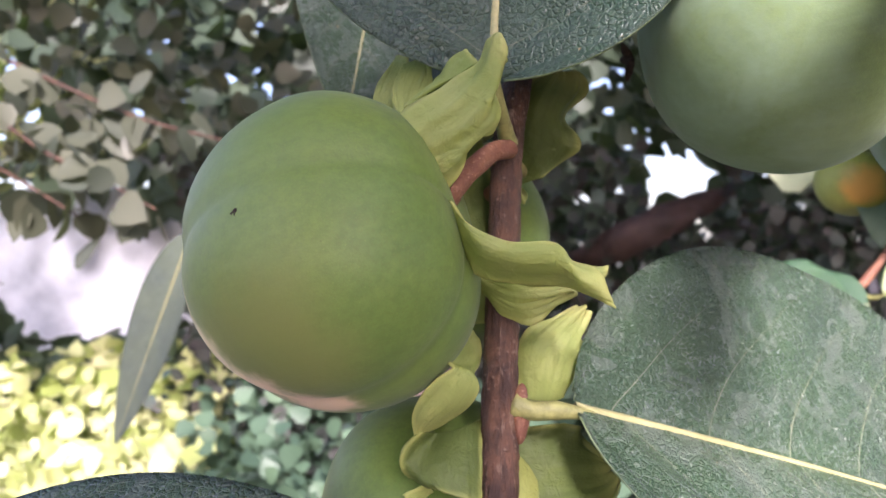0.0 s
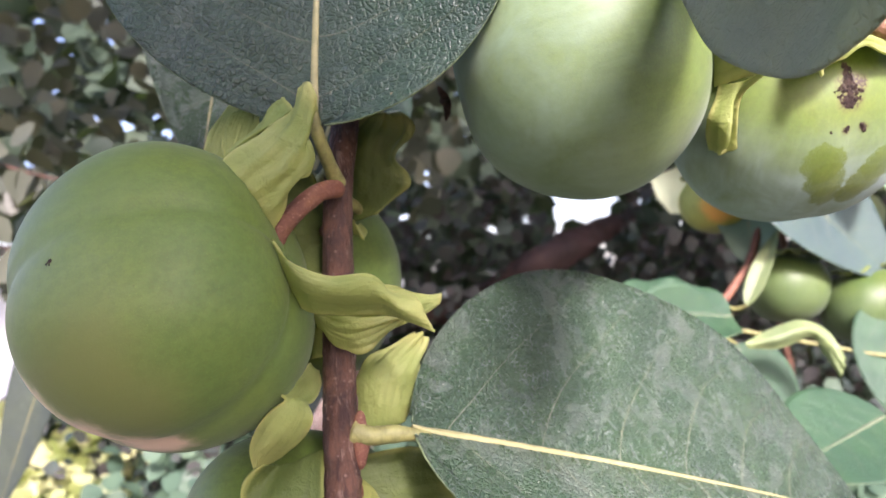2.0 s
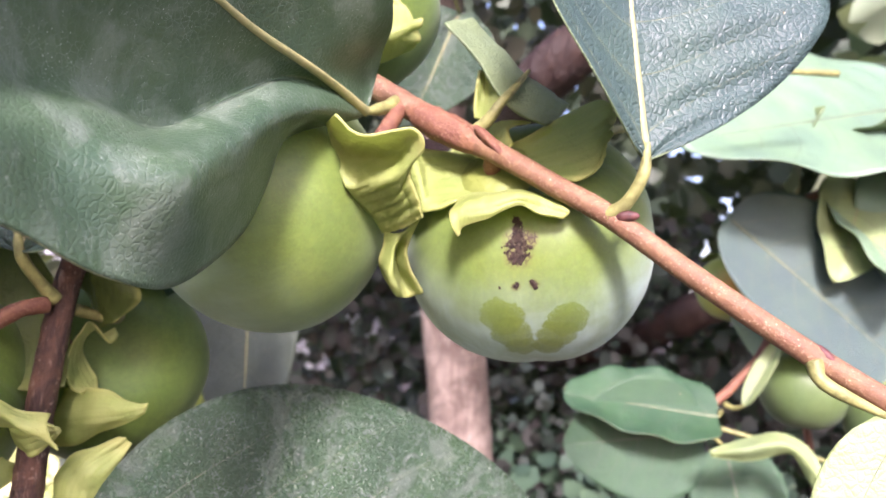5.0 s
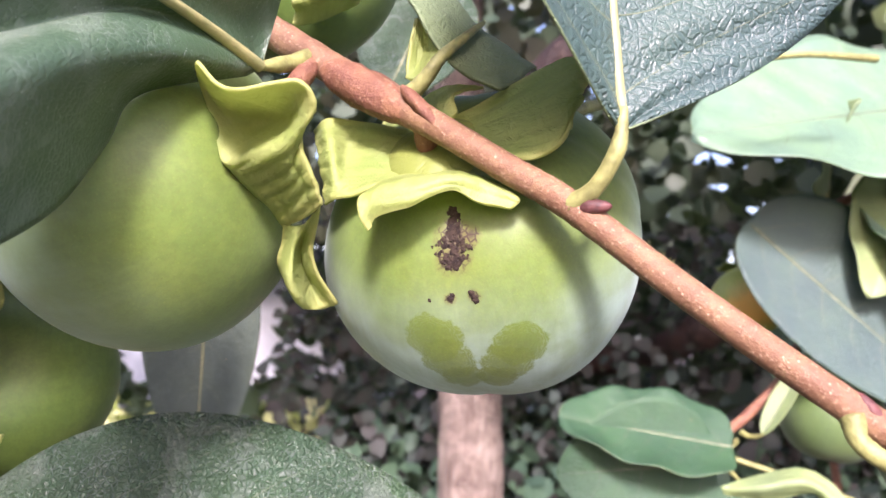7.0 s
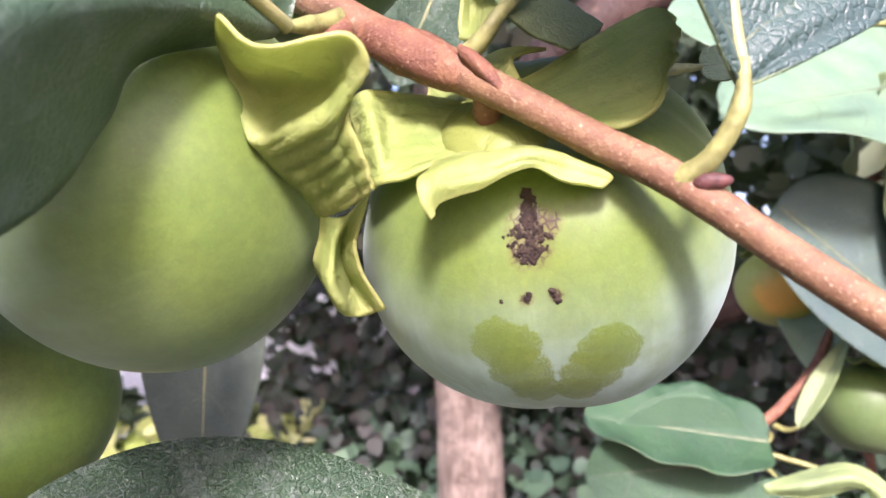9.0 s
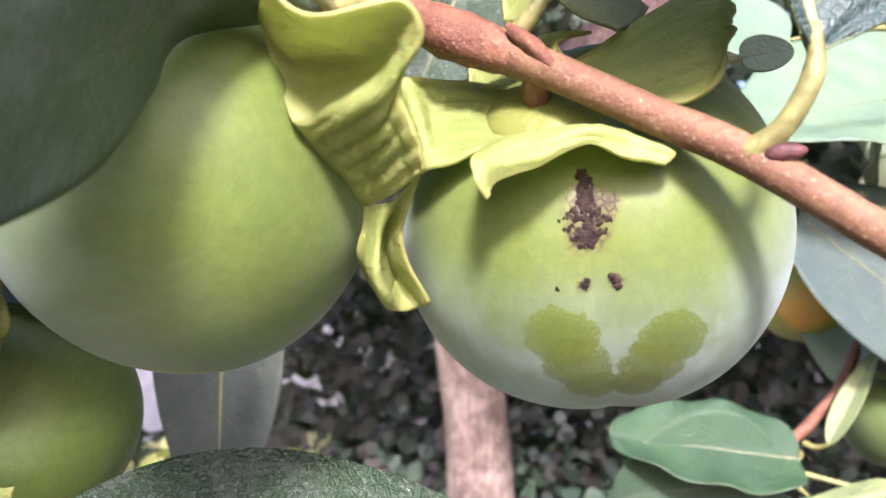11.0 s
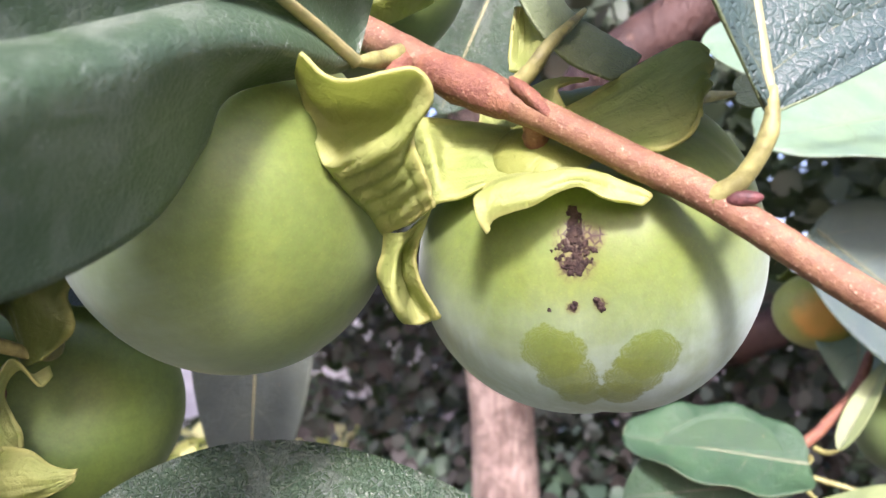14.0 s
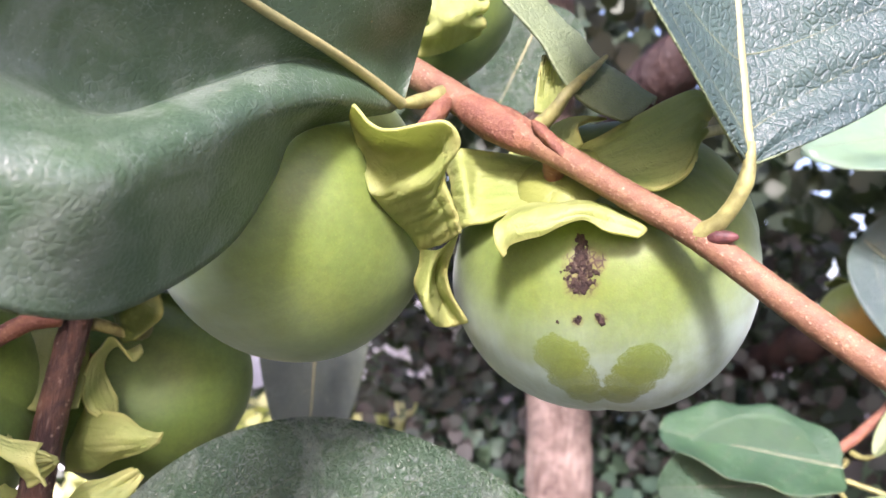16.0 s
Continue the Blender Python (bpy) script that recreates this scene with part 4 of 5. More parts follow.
fruit_b, mb = persimmon(
    "green persimmon hanging behind the upright twig", (0.0006, 0.2126, 1.4028), (0.60, -0.76, 0.20), 0.0315, SKIN_A, 10,
    [
        ([
            ((0.0188, 0.18, 1.4154), (-0.0039, 0.002, -0.0011), (0.0044, -0.002, 0.0012)),
            ((0.0215, 0.175, 1.4247), (-0.0075, 0.003, 0.0011), (0.0089, 0.003, -0.0011)),
            ((0.0217, 0.172, 1.4319), (-0.0073, 0.004, 0.0014), (0.008, 0.004, -0.0012)),
            ((0.0262, 0.172, 1.4402), (-0.0074, 0.002, -0.0002), (0.0088, 0.006, -0.0012)),
        ], dict(top=LOBE_DEEP_SHADE, ruffle=0.0022, waves=1.6)),
        ([
            ((0.0189, 0.1860, 1.4149), (0.0204, 0.1850, 1.4129), (0.0192, 0.1840, 1.4110)),
            ((0.0164, 0.1840, 1.4130), (0.0178, 0.1830, 1.4120), (0.0193, 0.1820, 1.4113)),
            ((0.0157, 0.1810, 1.4145), (0.0163, 0.1790, 1.4157), (0.0162, 0.1780, 1.4166)),
            ((0.0137, 0.1800, 1.4125), (0.0146, 0.1775, 1.4134), (0.0148, 0.1760, 1.4143)),
            ((0.0124, 0.1810, 1.4081), (0.0139, 0.1770, 1.4088), (0.0138, 0.1740, 1.4112)),
            ((0.0141, 0.1820, 1.4039), (0.0134, 0.1780, 1.4034), (0.0129, 0.1730, 1.4045)),
            ((0.0165, 0.1820, 1.4013), (0.0161, 0.1780, 1.3998), (0.0140, 0.1740, 1.3994)),
            ((0.0172, 0.1820, 1.3981), (0.0175, 0.1780, 1.3980), (0.0175, 0.1740, 1.3976)),
        ], dict(net=True, crinkle=0.0003, hem=0.0001)),
        ([
            ((0.0103, 0.1780, 1.3986), (0.0081, 0.1780, 1.3925), (0.0064, 0.1780, 1.3874), (0.0055, 0.1790, 1.3822)),
            ((0.0186, 0.1761, 1.3990), (0.0169, 0.1739, 1.3939), (0.0148, 0.1746, 1.3889), (0.0150, 0.1777, 1.3836)),
            ((0.0254, 0.1740, 1.3989), (0.0256, 0.1709, 1.3953), (0.0247, 0.1718, 1.3911), (0.0221, 0.1756, 1.3875)),
            ((0.0311, 0.1727, 1.3967), (0.0314, 0.1707, 1.3950), (0.0302, 0.1715, 1.3924), (0.0274, 0.1743, 1.3896)),
            ((0.0347, 0.1726, 1.3958), (0.0349, 0.1721, 1.3950), (0.0344, 0.1721, 1.3937), (0.0328, 0.1729, 1.3914)),
            ((0.0373, 0.1725, 1.3961), (0.0372, 0.1724, 1.3955), (0.0370, 0.1724, 1.3948), (0.0365, 0.1724, 1.3939)),
        ], dict(net=True, crinkle=0.0004, hem=0.0001)),
    ],
    ([(0.0130, 0.1680, 1.4140), (0.0085, 0.1780, 1.4110), (0.0040, 0.1885, 1.4080)], (0.0018, 0.0017, 0.0022)),
    dict(flat=0.98, crown=0.82, lobes=0.015, dip=0.14, seed=2),
)
fruit_d, md = persimmon(
    "green persimmon with a wide calyx below its neighbour", (0.0019, 0.1777, 1.3381), (0.42, -0.52, 0.74), 0.0303, SKIN_A, 30,
    [
        ([
            ((0.021, 0.166, 1.3667), (-0.005, -0.001, 0.0017), (0.0058, 0.002, 0.0005)),
            ((0.0227, 0.165, 1.3782), (-0.0064, 0.003, 0.002), (0.0088, 0.005, -0.002)),
            ((0.032, 0.1725, 1.3867), (-0.0058, -0.0005, 0.0001), (0.001, 0.0005, -0.0045)),
        ], dict(ruffle=0.0006, cup=0.001)),
        ([
            ((0.0062, 0.1600, 1.3830), (0.0067, 0.1610, 1.3820), (0.0075, 0.1640, 1.3807)),
            ((0.0034, 0.1520, 1.3801), (0.0051, 0.1560, 1.3802), (0.0077, 0.1630, 1.3794)),
            ((0.0012, 0.1488, 1.3796), (0.0046, 0.1560, 1.3782), (0.0077, 0.1630, 1.3772)),
            ((0.0004, 0.1475, 1.3782), (0.0031, 0.1520, 1.3765), (0.0072, 0.1580, 1.3754)),
            ((0.0017, 0.1466, 1.3769), (0.0041, 0.1472, 1.3766), (0.0060, 0.1500, 1.3755)),
            ((-0.0013, 0.1465, 1.3750), (0.0026, 0.1460, 1.3742), (0.0069, 0.1490, 1.3728)),
            ((-0.0042, 0.1478, 1.3717), (0.0002, 0.1466, 1.3708), (0.0053, 0.1505, 1.3696)),
            ((-0.0060, 0.1498, 1.3674), (-0.0029, 0.1484, 1.3672), (0.0012, 0.1525, 1.3661)),
            ((-0.0057, 0.1520, 1.3632), (-0.0047, 0.1522, 1.3635), (-0.0037, 0.1550, 1.3630)),
        ], dict(net=True, crinkle=0.0002, hem=0.0, nu=90)),
        ([
            ((-0.0041, 0.1522, 1.3639), (-0.0014, 0.1579, 1.3621), (0.0019, 0.1579, 1.3623), (0.0052, 0.1596, 1.3633), (0.0083, 0.1645, 1.3636)),
            ((-0.0076, 0.1520, 1.3607), (-0.0041, 0.1552, 1.3591), (0.0001, 0.1544, 1.3590), (0.0044, 0.1553, 1.3599), (0.0080, 0.1592, 1.3599)),
            ((-0.0087, 0.1530, 1.3571), (-0.0048, 0.1532, 1.3566), (-0.0005, 0.1522, 1.3564), (0.0043, 0.1525, 1.3568), (0.0078, 0.1558, 1.3563)),
            ((-0.0071, 0.1550, 1.3536), (-0.0038, 0.1513, 1.3543), (-0.0002, 0.1506, 1.3540), (0.0042, 0.1505, 1.3539), (0.0077, 0.1535, 1.3530)),
            ((-0.0035, 0.1560, 1.3520), (-0.0013, 0.1500, 1.3529), (0.0012, 0.1494, 1.3521), (0.0046, 0.1491, 1.3512), (0.0074, 0.1517, 1.3496)),
        ], dict(net=True, top=LOBE_DEEP_SHADE, crinkle=0.0003, hem=0.0)),
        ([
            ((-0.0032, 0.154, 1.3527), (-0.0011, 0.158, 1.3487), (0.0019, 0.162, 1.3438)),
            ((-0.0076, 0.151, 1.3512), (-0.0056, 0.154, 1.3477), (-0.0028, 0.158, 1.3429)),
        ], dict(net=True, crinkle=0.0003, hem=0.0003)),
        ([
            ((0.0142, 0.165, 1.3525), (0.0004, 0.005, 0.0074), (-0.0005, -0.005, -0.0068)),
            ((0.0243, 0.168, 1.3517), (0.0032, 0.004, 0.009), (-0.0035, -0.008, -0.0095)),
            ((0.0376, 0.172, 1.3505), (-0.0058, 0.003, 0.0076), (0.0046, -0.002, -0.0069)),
        ], dict(top=LOBE_DEEP_SHADE, ruffle=0.001)),
    ],
    ([(0.0120, 0.1600, 1.3560), (0.0130, 0.1640, 1.3530)], (0.0026, 0.0034)),
    dict(flat=0.98, crown=0.78, lobes=0.015, dip=0.16, seed=3),
)
fruit_c, mc = persimmon(
    "pale green bloomed persimmon with a dried black tip", (0.0727, 0.1625, 1.4475), (0.96, -0.10, 0.20), 0.0312, SKIN_C, 0,
    [
        ([
            ((0.0922, 0.1405, 1.4626), (0.0935, 0.1375, 1.4625), (0.0949, 0.1345, 1.4623), (0.0965, 0.1310, 1.4619)),
            ((0.0924, 0.1435, 1.4586), (0.0941, 0.1440, 1.4595), (0.0977, 0.1390, 1.4592), (0.1025, 0.1300, 1.4576)),
            ((0.0937, 0.1445, 1.4539), (0.0972, 0.1470, 1.4561), (0.1024, 0.1430, 1.4581), (0.1089, 0.1305, 1.4589)),
            ((0.0962, 0.1425, 1.4493), (0.1007, 0.1450, 1.4529), (0.1072, 0.1420, 1.4560), (0.1132, 0.1315, 1.4592)),
            ((0.0969, 0.1450, 1.4477), (0.1039, 0.1395, 1.4497), (0.1097, 0.1370, 1.4521), (0.1148, 0.1340, 1.4557)),
            ((0.0984, 0.1490, 1.4456), (0.1028, 0.1465, 1.4466), (0.1078, 0.1420, 1.4479), (0.1111, 0.1385, 1.4524)),
            ((0.1003, 0.1530, 1.4435), (0.1042, 0.1500, 1.4441), (0.1088, 0.1450, 1.4451), (0.1126, 0.1415, 1.4463)),
            ((0.1019, 0.1570, 1.4404), (0.1048, 0.1540, 1.4405), (0.1090, 0.1490, 1.4412), (0.1132, 0.1445, 1.4428)),
        ], dict(net=True, crinkle=0.0003, hem=0.0001, pleat=(0.00030, 12.0, 0.45), across=True, nu=64)),
        ([
            ((0.1025, 0.1560, 1.4405), (0.1058, 0.1535, 1.4401), (0.1087, 0.1510, 1.4407), (0.1123, 0.1460, 1.4424)),
            ((0.1018, 0.1570, 1.4371), (0.1049, 0.1545, 1.4356), (0.1050, 0.1585, 1.4382), (0.1085, 0.1550, 1.4386)),
            ((0.1008, 0.1590, 1.4336), (0.1043, 0.1560, 1.4303), (0.1041, 0.1610, 1.4344), (0.1074, 0.1570, 1.4353)),
            ((0.1014, 0.1620, 1.4304), (0.1051, 0.1590, 1.4272), (0.1047, 0.1645, 1.4309), (0.1083, 0.1600, 1.4314)),
            ((0.1032, 0.1650, 1.4268), (0.1051, 0.1630, 1.4257), (0.1072, 0.1665, 1.4258), (0.1105, 0.1650, 1.4271)),
        ], dict(net=True, crinkle=0.0003, hem=0.0001)),
    ],
    ([(0.1040, 0.1610, 1.4715), (0.1030, 0.1570, 1.4672), (0.1005, 0.1560, 1.4620), (0.0985, 0.1570, 1.4560)], (0.0020, 0.0021, 0.0020, 0.0028)),
    dict(flat=1.0, crown=0.93, lobes=0.010, seed=4), stigma=True,
)

EC, EX = (0.1350, 0.1847, 1.4425), (-0.10, -0.70, 0.70)
em = frame_of(EC, EX, 45).inverted()
E_GROOVE = math.atan2(*(em @ Vector((0.1370, 0.1640, 1.4165))).yx)
E_SKIN = BVHTree.FromPolygons(*fruit_shape(0.0332, flat=1.0, crown=0.88, lobes=0.022, dip=0.13, seed=5, groove=0.012, groove_at=E_GROOVE))


def on_e(u, v):
    """A place on the skin of the scabbed fruit; u to the right, v up, from the scar's middle."""
    hit = E_SKIN.ray_cast(em @ Vector((0.1330 + u, 0.10, 1.4395 + v)), em.to_3x3() @ Vector((0, 1, 0)))
    return hit[0]


SKIN_E = fruit_material("rubbed_skin", (0.100, 0.158, 0.018), (0.29, 0.41, 0.37), 0.98, rubbed=[(tuple(on_e(u, v)), r) for u, v, r in ((-0.0032, -0.0182, 0.0058), (-0.0008, -0.0218, 0.0056), (0.0016, -0.0250, 0.0042), (0.0120, -0.0182, 0.0054), (0.0098, -0.0216, 0.0052), (0.0076, -0.0246, 0.0040))], scabs=[(tuple(on_e(u, v)), r) for u, v, r in ((0.0007, -0.0008, 0.0040), (0.0003, -0.0040, 0.0034), (0.0035, 0.0002, 0.0020), (0.0002, -0.0108, 0.0012), (0.0042, -0.0102, 0.0014))])
fruit_e, me_ = persimmon(
    "pale green persimmon with brown scabs and rubbed bloom", EC, EX, 0.0332, SKIN_E, 45,
    [
        ([
            ((0.1244, 0.1660, 1.4599), (0.1255, 0.1650, 1.4568), (0.1253, 0.1630, 1.4532), (0.1239, 0.1590, 1.4499)),
            ((0.1160, 0.1670, 1.4616), (0.1171, 0.1650, 1.4571), (0.1183, 0.1610, 1.4518), (0.1196, 0.1560, 1.4477)),
            ((0.1092, 0.1670, 1.4626), (0.1103, 0.1660, 1.4575), (0.1118, 0.1610, 1.4514), (0.1147, 0.1560, 1.4462)),
            ((0.1052, 0.1660, 1.4620), (0.1083, 0.1610, 1.4567), (0.1103, 0.1580, 1.4511), (0.1109, 0.1570, 1.4454)),
            ((0.1013, 0.1720, 1.4617), (0.1043, 0.1660, 1.4567), (0.1068, 0.1620, 1.4513), (0.1084, 0.1590, 1.4449)),
        ], dict(net=True, top=LOBE_MID, crinkle=0.0005, hem=0.0001)),
        ([
            ((0.1203, 0.1600, 1.4498), (0.1231, 0.1615, 1.4508), (0.1270, 0.1630, 1.4517), (0.1312, 0.1630, 1.4522), (0.1355, 0.1620, 1.4513), (0.1400, 0.1590, 1.4490)),
            ((0.1191, 0.1470, 1.4445), (0.1227, 0.1475, 1.4468), (0.1281, 0.1480, 1.4477), (0.1335, 0.1490, 1.4487), (0.1382, 0.1500, 1.4482), (0.1443, 0.1510, 1.4457)),
            ((0.1195, 0.1445, 1.4411), (0.1220, 0.1450, 1.4436), (0.1274, 0.1455, 1.4444), (0.1332, 0.1475, 1.4469), (0.1383, 0.1485, 1.4457), (0.1443, 0.1505, 1.4445)),
            ((0.1207, 0.1455, 1.4388), (0.1217, 0.1460, 1.4412), (0.1270, 0.1460, 1.4429), (0.1334, 0.1478, 1.4461), (0.1383, 0.1480, 1.4442), (0.1432, 0.1500, 1.4436)),
        ], dict(net=True, crinkle=0.0003, hem=0.0001, nv=49)),
        ([
            ((0.1285, 0.1700, 1.4632), (0.1302, 0.1670, 1.4597), (0.1331, 0.1630, 1.4565), (0.1361, 0.1600, 1.4545)),
            ((0.1345, 0.1690, 1.4657), (0.1369, 0.1650, 1.4623), (0.1393, 0.1600, 1.4581), (0.1406, 0.1555, 1.4535)),
            ((0.1420, 0.1670, 1.4696), (0.1441, 0.1620, 1.4649), (0.1454, 0.1570, 1.4590), (0.1456, 0.1525, 1.4521)),
            ((0.1475, 0.1660, 1.4729), (0.1496, 0.1600, 1.4674), (0.1505, 0.1560, 1.4612), (0.1493, 0.1530, 1.4537)),
            ((0.1516, 0.1650, 1.4738), (0.1531, 0.1610, 1.4698), (0.1527, 0.1570, 1.4643), (0.1518, 0.1545, 1.4570)),
            ((0.1543, 0.1640, 1.4716), (0.1552, 0.1620, 1.4691), (0.1542, 0.1590, 1.4656), (0.1524, 0.1560, 1.4608)),
        ], dict(net=True, top=LOBE_MID, crinkle=0.0006, hem=0.0004)),
        ([
            ((0.1154, 0.1707, 1.4613), (0.1209, 0.1667, 1.4592), (0.1256, 0.1654, 1.4586), (0.1315, 0.1647, 1.4633)),
            ((0.1154, 0.1723, 1.4651), (0.1187, 0.1709, 1.464), (0.1245, 0.1695, 1.4652), (0.1302, 0.169, 1.4682)),
            ((0.1157, 0.1731, 1.467), (0.12, 0.1728, 1.4665), (0.1259, 0.1722, 1.4701), (0.1353, 0.1696, 1.4701)),
        ], dict(net=True, crinkle=0.0004, hem=0.0001)),
    ],
    ([(0.1272, 0.1560, 1.4590), (0.1268, 0.1590, 1.4572), (0.1270, 0.1650, 1.4545)], (0.0022, 0.0021, 0.0026)),
    dict(flat=1.0, crown=0.88, lobes=0.022, dip=0.13, seed=5, groove=0.012, groove_at=E_GROOVE),
)
rng = np.random.default_rng(4)


def crust(u, v, r, seed):
    """A flat flake of crust on the fruit."""
    p = on_e(u, v)
    n = p.normalized()
    part("scab", knob("scab", tuple(p), (r, 0.00022), tuple(n), SCAB, 0.35, seed, 6, 9), fruit_e, "dark brown corky scab")


for k in range(190):
    v = rng.uniform(-0.0060, 0.0045)
    wide = 0.0010 + 0.0026 * math.exp(-(((v + 0.0026) / 0.0019) ** 2))
    u = 0.0003 + rng.uniform(-1, 1) * wide
    crust(u, v, rng.uniform(0.00026, 0.00056) * (1.15 - 0.5 * abs(u) / wide), k)
for k, (u, v, r) in enumerate(((0.0001, -0.0108, 0.0006), (0.0004, -0.0102, 0.0005), (0.0038, -0.0096, 0.0006), (0.0042, -0.0102, 0.0007), (0.0046, -0.0109, 0.0006), (-0.0036, -0.0112, 0.0004))):
    crust(u, v, r, 40 + k)



def crack(u, v, way, length, r, seed):
    """A crooked corky crack on the skin, thinning to its end."""
    line = []
    for q in range(6):
        line.append(tuple(on_e(u, v)))
        way += rng.normal() * 0.3
        u, v = u + math.cos(way) * length / 5, v + math.sin(way) * length / 5
    part("scab", tube("scab", line, (r, r * 0.8, r * 0.25), SCAB, 6, 12, 0.25, seed), fruit_e, "thin dark brown crack")


for k in range(10):
    way = (1.5, 1.1, 0.25, -0.6, -1.4, -2.0, -2.8, 2.1)[k % 8] + rng.normal() * 0.25
    start = rng.uniform(0.0008, 0.0026)
    crack(0.0005 + math.cos(way) * start * 0.9, -0.0014 + math.sin(way) * start, way, rng.uniform(0.0010, 0.0020), rng.uniform(0.00008, 0.00014), k)

part("calyx_disc", knob("calyx_disc", tuple(em @ Vector((0.1290, 0.1650, 1.4560))), (0.0120, 0.0042), (0, 0, 1), LOBE_DARK, 0.02, 9, 12, 24), fruit_e, "raised green calyx disc")
part("calyx_disc", knob("calyx_disc", tuple(md.inverted() @ Vector((0.0125, 0.1655, 1.3520))), (0.0110, 0.0035), (0, 0, 1), LOBE_DEEP_SHADE, 0.02, 9, 12, 24), fruit_d, "raised green calyx disc")

fruit_h, mh = persimmon(
    "green persimmon higher up, half hidden by leaves", (0.0740, 0.2230, 1.5220), (0.50, -0.60, -0.30), 0.0300, SKIN_A, 0,
    [([
            ((0.0909, 0.2018, 1.4967), (-0.0071, -0.0018, -0.002), (0.0083, 0.002, 0.005)),
            ((0.0947, 0.192, 1.5018), (-0.0076, 0.0031, 0), (0.0068, 0.0069, 0.0039)),
            ((0.0915, 0.2005, 1.5144), (-0.0042, -0.0011, -0.0017), (0.0073, 0.0023, -0.0024)),
        ], dict(ruffle=0.0016))], ([(0.088, 0.190, 1.53), (0.088, 0.197, 1.512)], (0.002, 0.003)), dict(seed=6),
)
YC, YX = (0.2530, 0.4700, 1.4415), (0.15, 0.25, 0.95)
ym = frame_of(YC, YX, 0).inverted()
SKIN_Y = fruit_material("ripening_skin", (0.26, 0.32, 0.05), (0.34, 0.37, 0.16), 0.3, blush_and_rimlight=[(tuple(ym @ Vector((0.2490, 0.4500, 1.4370))), 0.017, (0.74, 0.38, 0.08))])
for label, at, ax, r, skin, stalk in (
    ("small persimmon ripening from green to orange", YC, YX, 0.0225, SKIN_Y, [(0.2560, 0.4760, 1.4580), (0.2600, 0.4800, 1.4700), (0.2750, 0.4700, 1.4850)]),
    ("small green persimmon in the next cluster", (0.2890, 0.4540, 1.3835), (0.1, 0.1, 0.98), 0.0260, SKIN_F, [(0.2915, 0.4570, 1.4030), (0.2910, 0.4590, 1.4200), (0.2800, 0.4550, 1.4350)]),
    ("small green persimmon touching another in the cluster", (0.3330, 0.4400, 1.3690), (-0.1, 0.15, 0.98), 0.0280, SKIN_F, [(0.3300, 0.4440, 1.3900), (0.3260, 0.4480, 1.4080), (0.3100, 0.4600, 1.4300)]),
):
    mm = frame_of(at, ax, 0)
    persimmon(label, at, ax, r, skin, 0, plain_calyx(mm, r), (stalk, (0.0028, 0.0020, 0.0018)), dict(seed=int(r * 1e5)), group="persimmons on the branches")

# ---------------------------------------------------------------- the near leaves
leaf("large dark leathery leaf with dust and water marks", Blade((0.0276, 0.1606, 1.3670), (0.172, 0.2186, 1.3166), (0.35, -0.61, 0.64), (0.0551, 0.0425), (17, 0), (11.5, -13), arch=0.0073, curve=0.0041, wave=0.001, waves=2.2, peak=0.731, full=0.751, quilt=0.0005), res=(90, 31),
     petiole=[(0.0147, 0.1600, 1.3675), (0.0184, 0.1595, 1.3663), (0.0237, 0.1594, 1.3663), (0.0317, 0.1612, 1.3651)], petiole_r=0.0021, rib=0.0011)
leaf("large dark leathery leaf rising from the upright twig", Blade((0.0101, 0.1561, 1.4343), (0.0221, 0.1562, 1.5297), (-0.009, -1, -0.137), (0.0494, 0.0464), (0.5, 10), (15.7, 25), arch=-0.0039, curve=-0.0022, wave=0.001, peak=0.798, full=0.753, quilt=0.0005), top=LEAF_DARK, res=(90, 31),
     petiole=[(0.0142, 0.1650, 1.4225), (0.0125, 0.1605, 1.4270), (0.0105, 0.1560, 1.4330), (0.0098, 0.1545, 1.4400)], petiole_r=0.0016, rib=0.0011)
leaf("bluish green leathery leaf on a curved stalk", Blade((0.1603, 0.1444, 1.4552), (0.1532, 0.156, 1.543), (0.2955, -0.93, 0.057), (0.040, 0.0492), (27, 24), (0, -1), arch=0.0021, curve=-0.0014, wave=0.0012, peak=0.948, full=0.992, quilt=0.0006), top=LEAF_BLUE, res=(90, 31),
     petiole=[(0.1528, 0.1478, 1.4440), (0.1566, 0.1455, 1.4468), (0.1596, 0.1436, 1.4525), (0.1603, 0.1442, 1.4590)], petiole_r=0.0014, rib=0.0011)
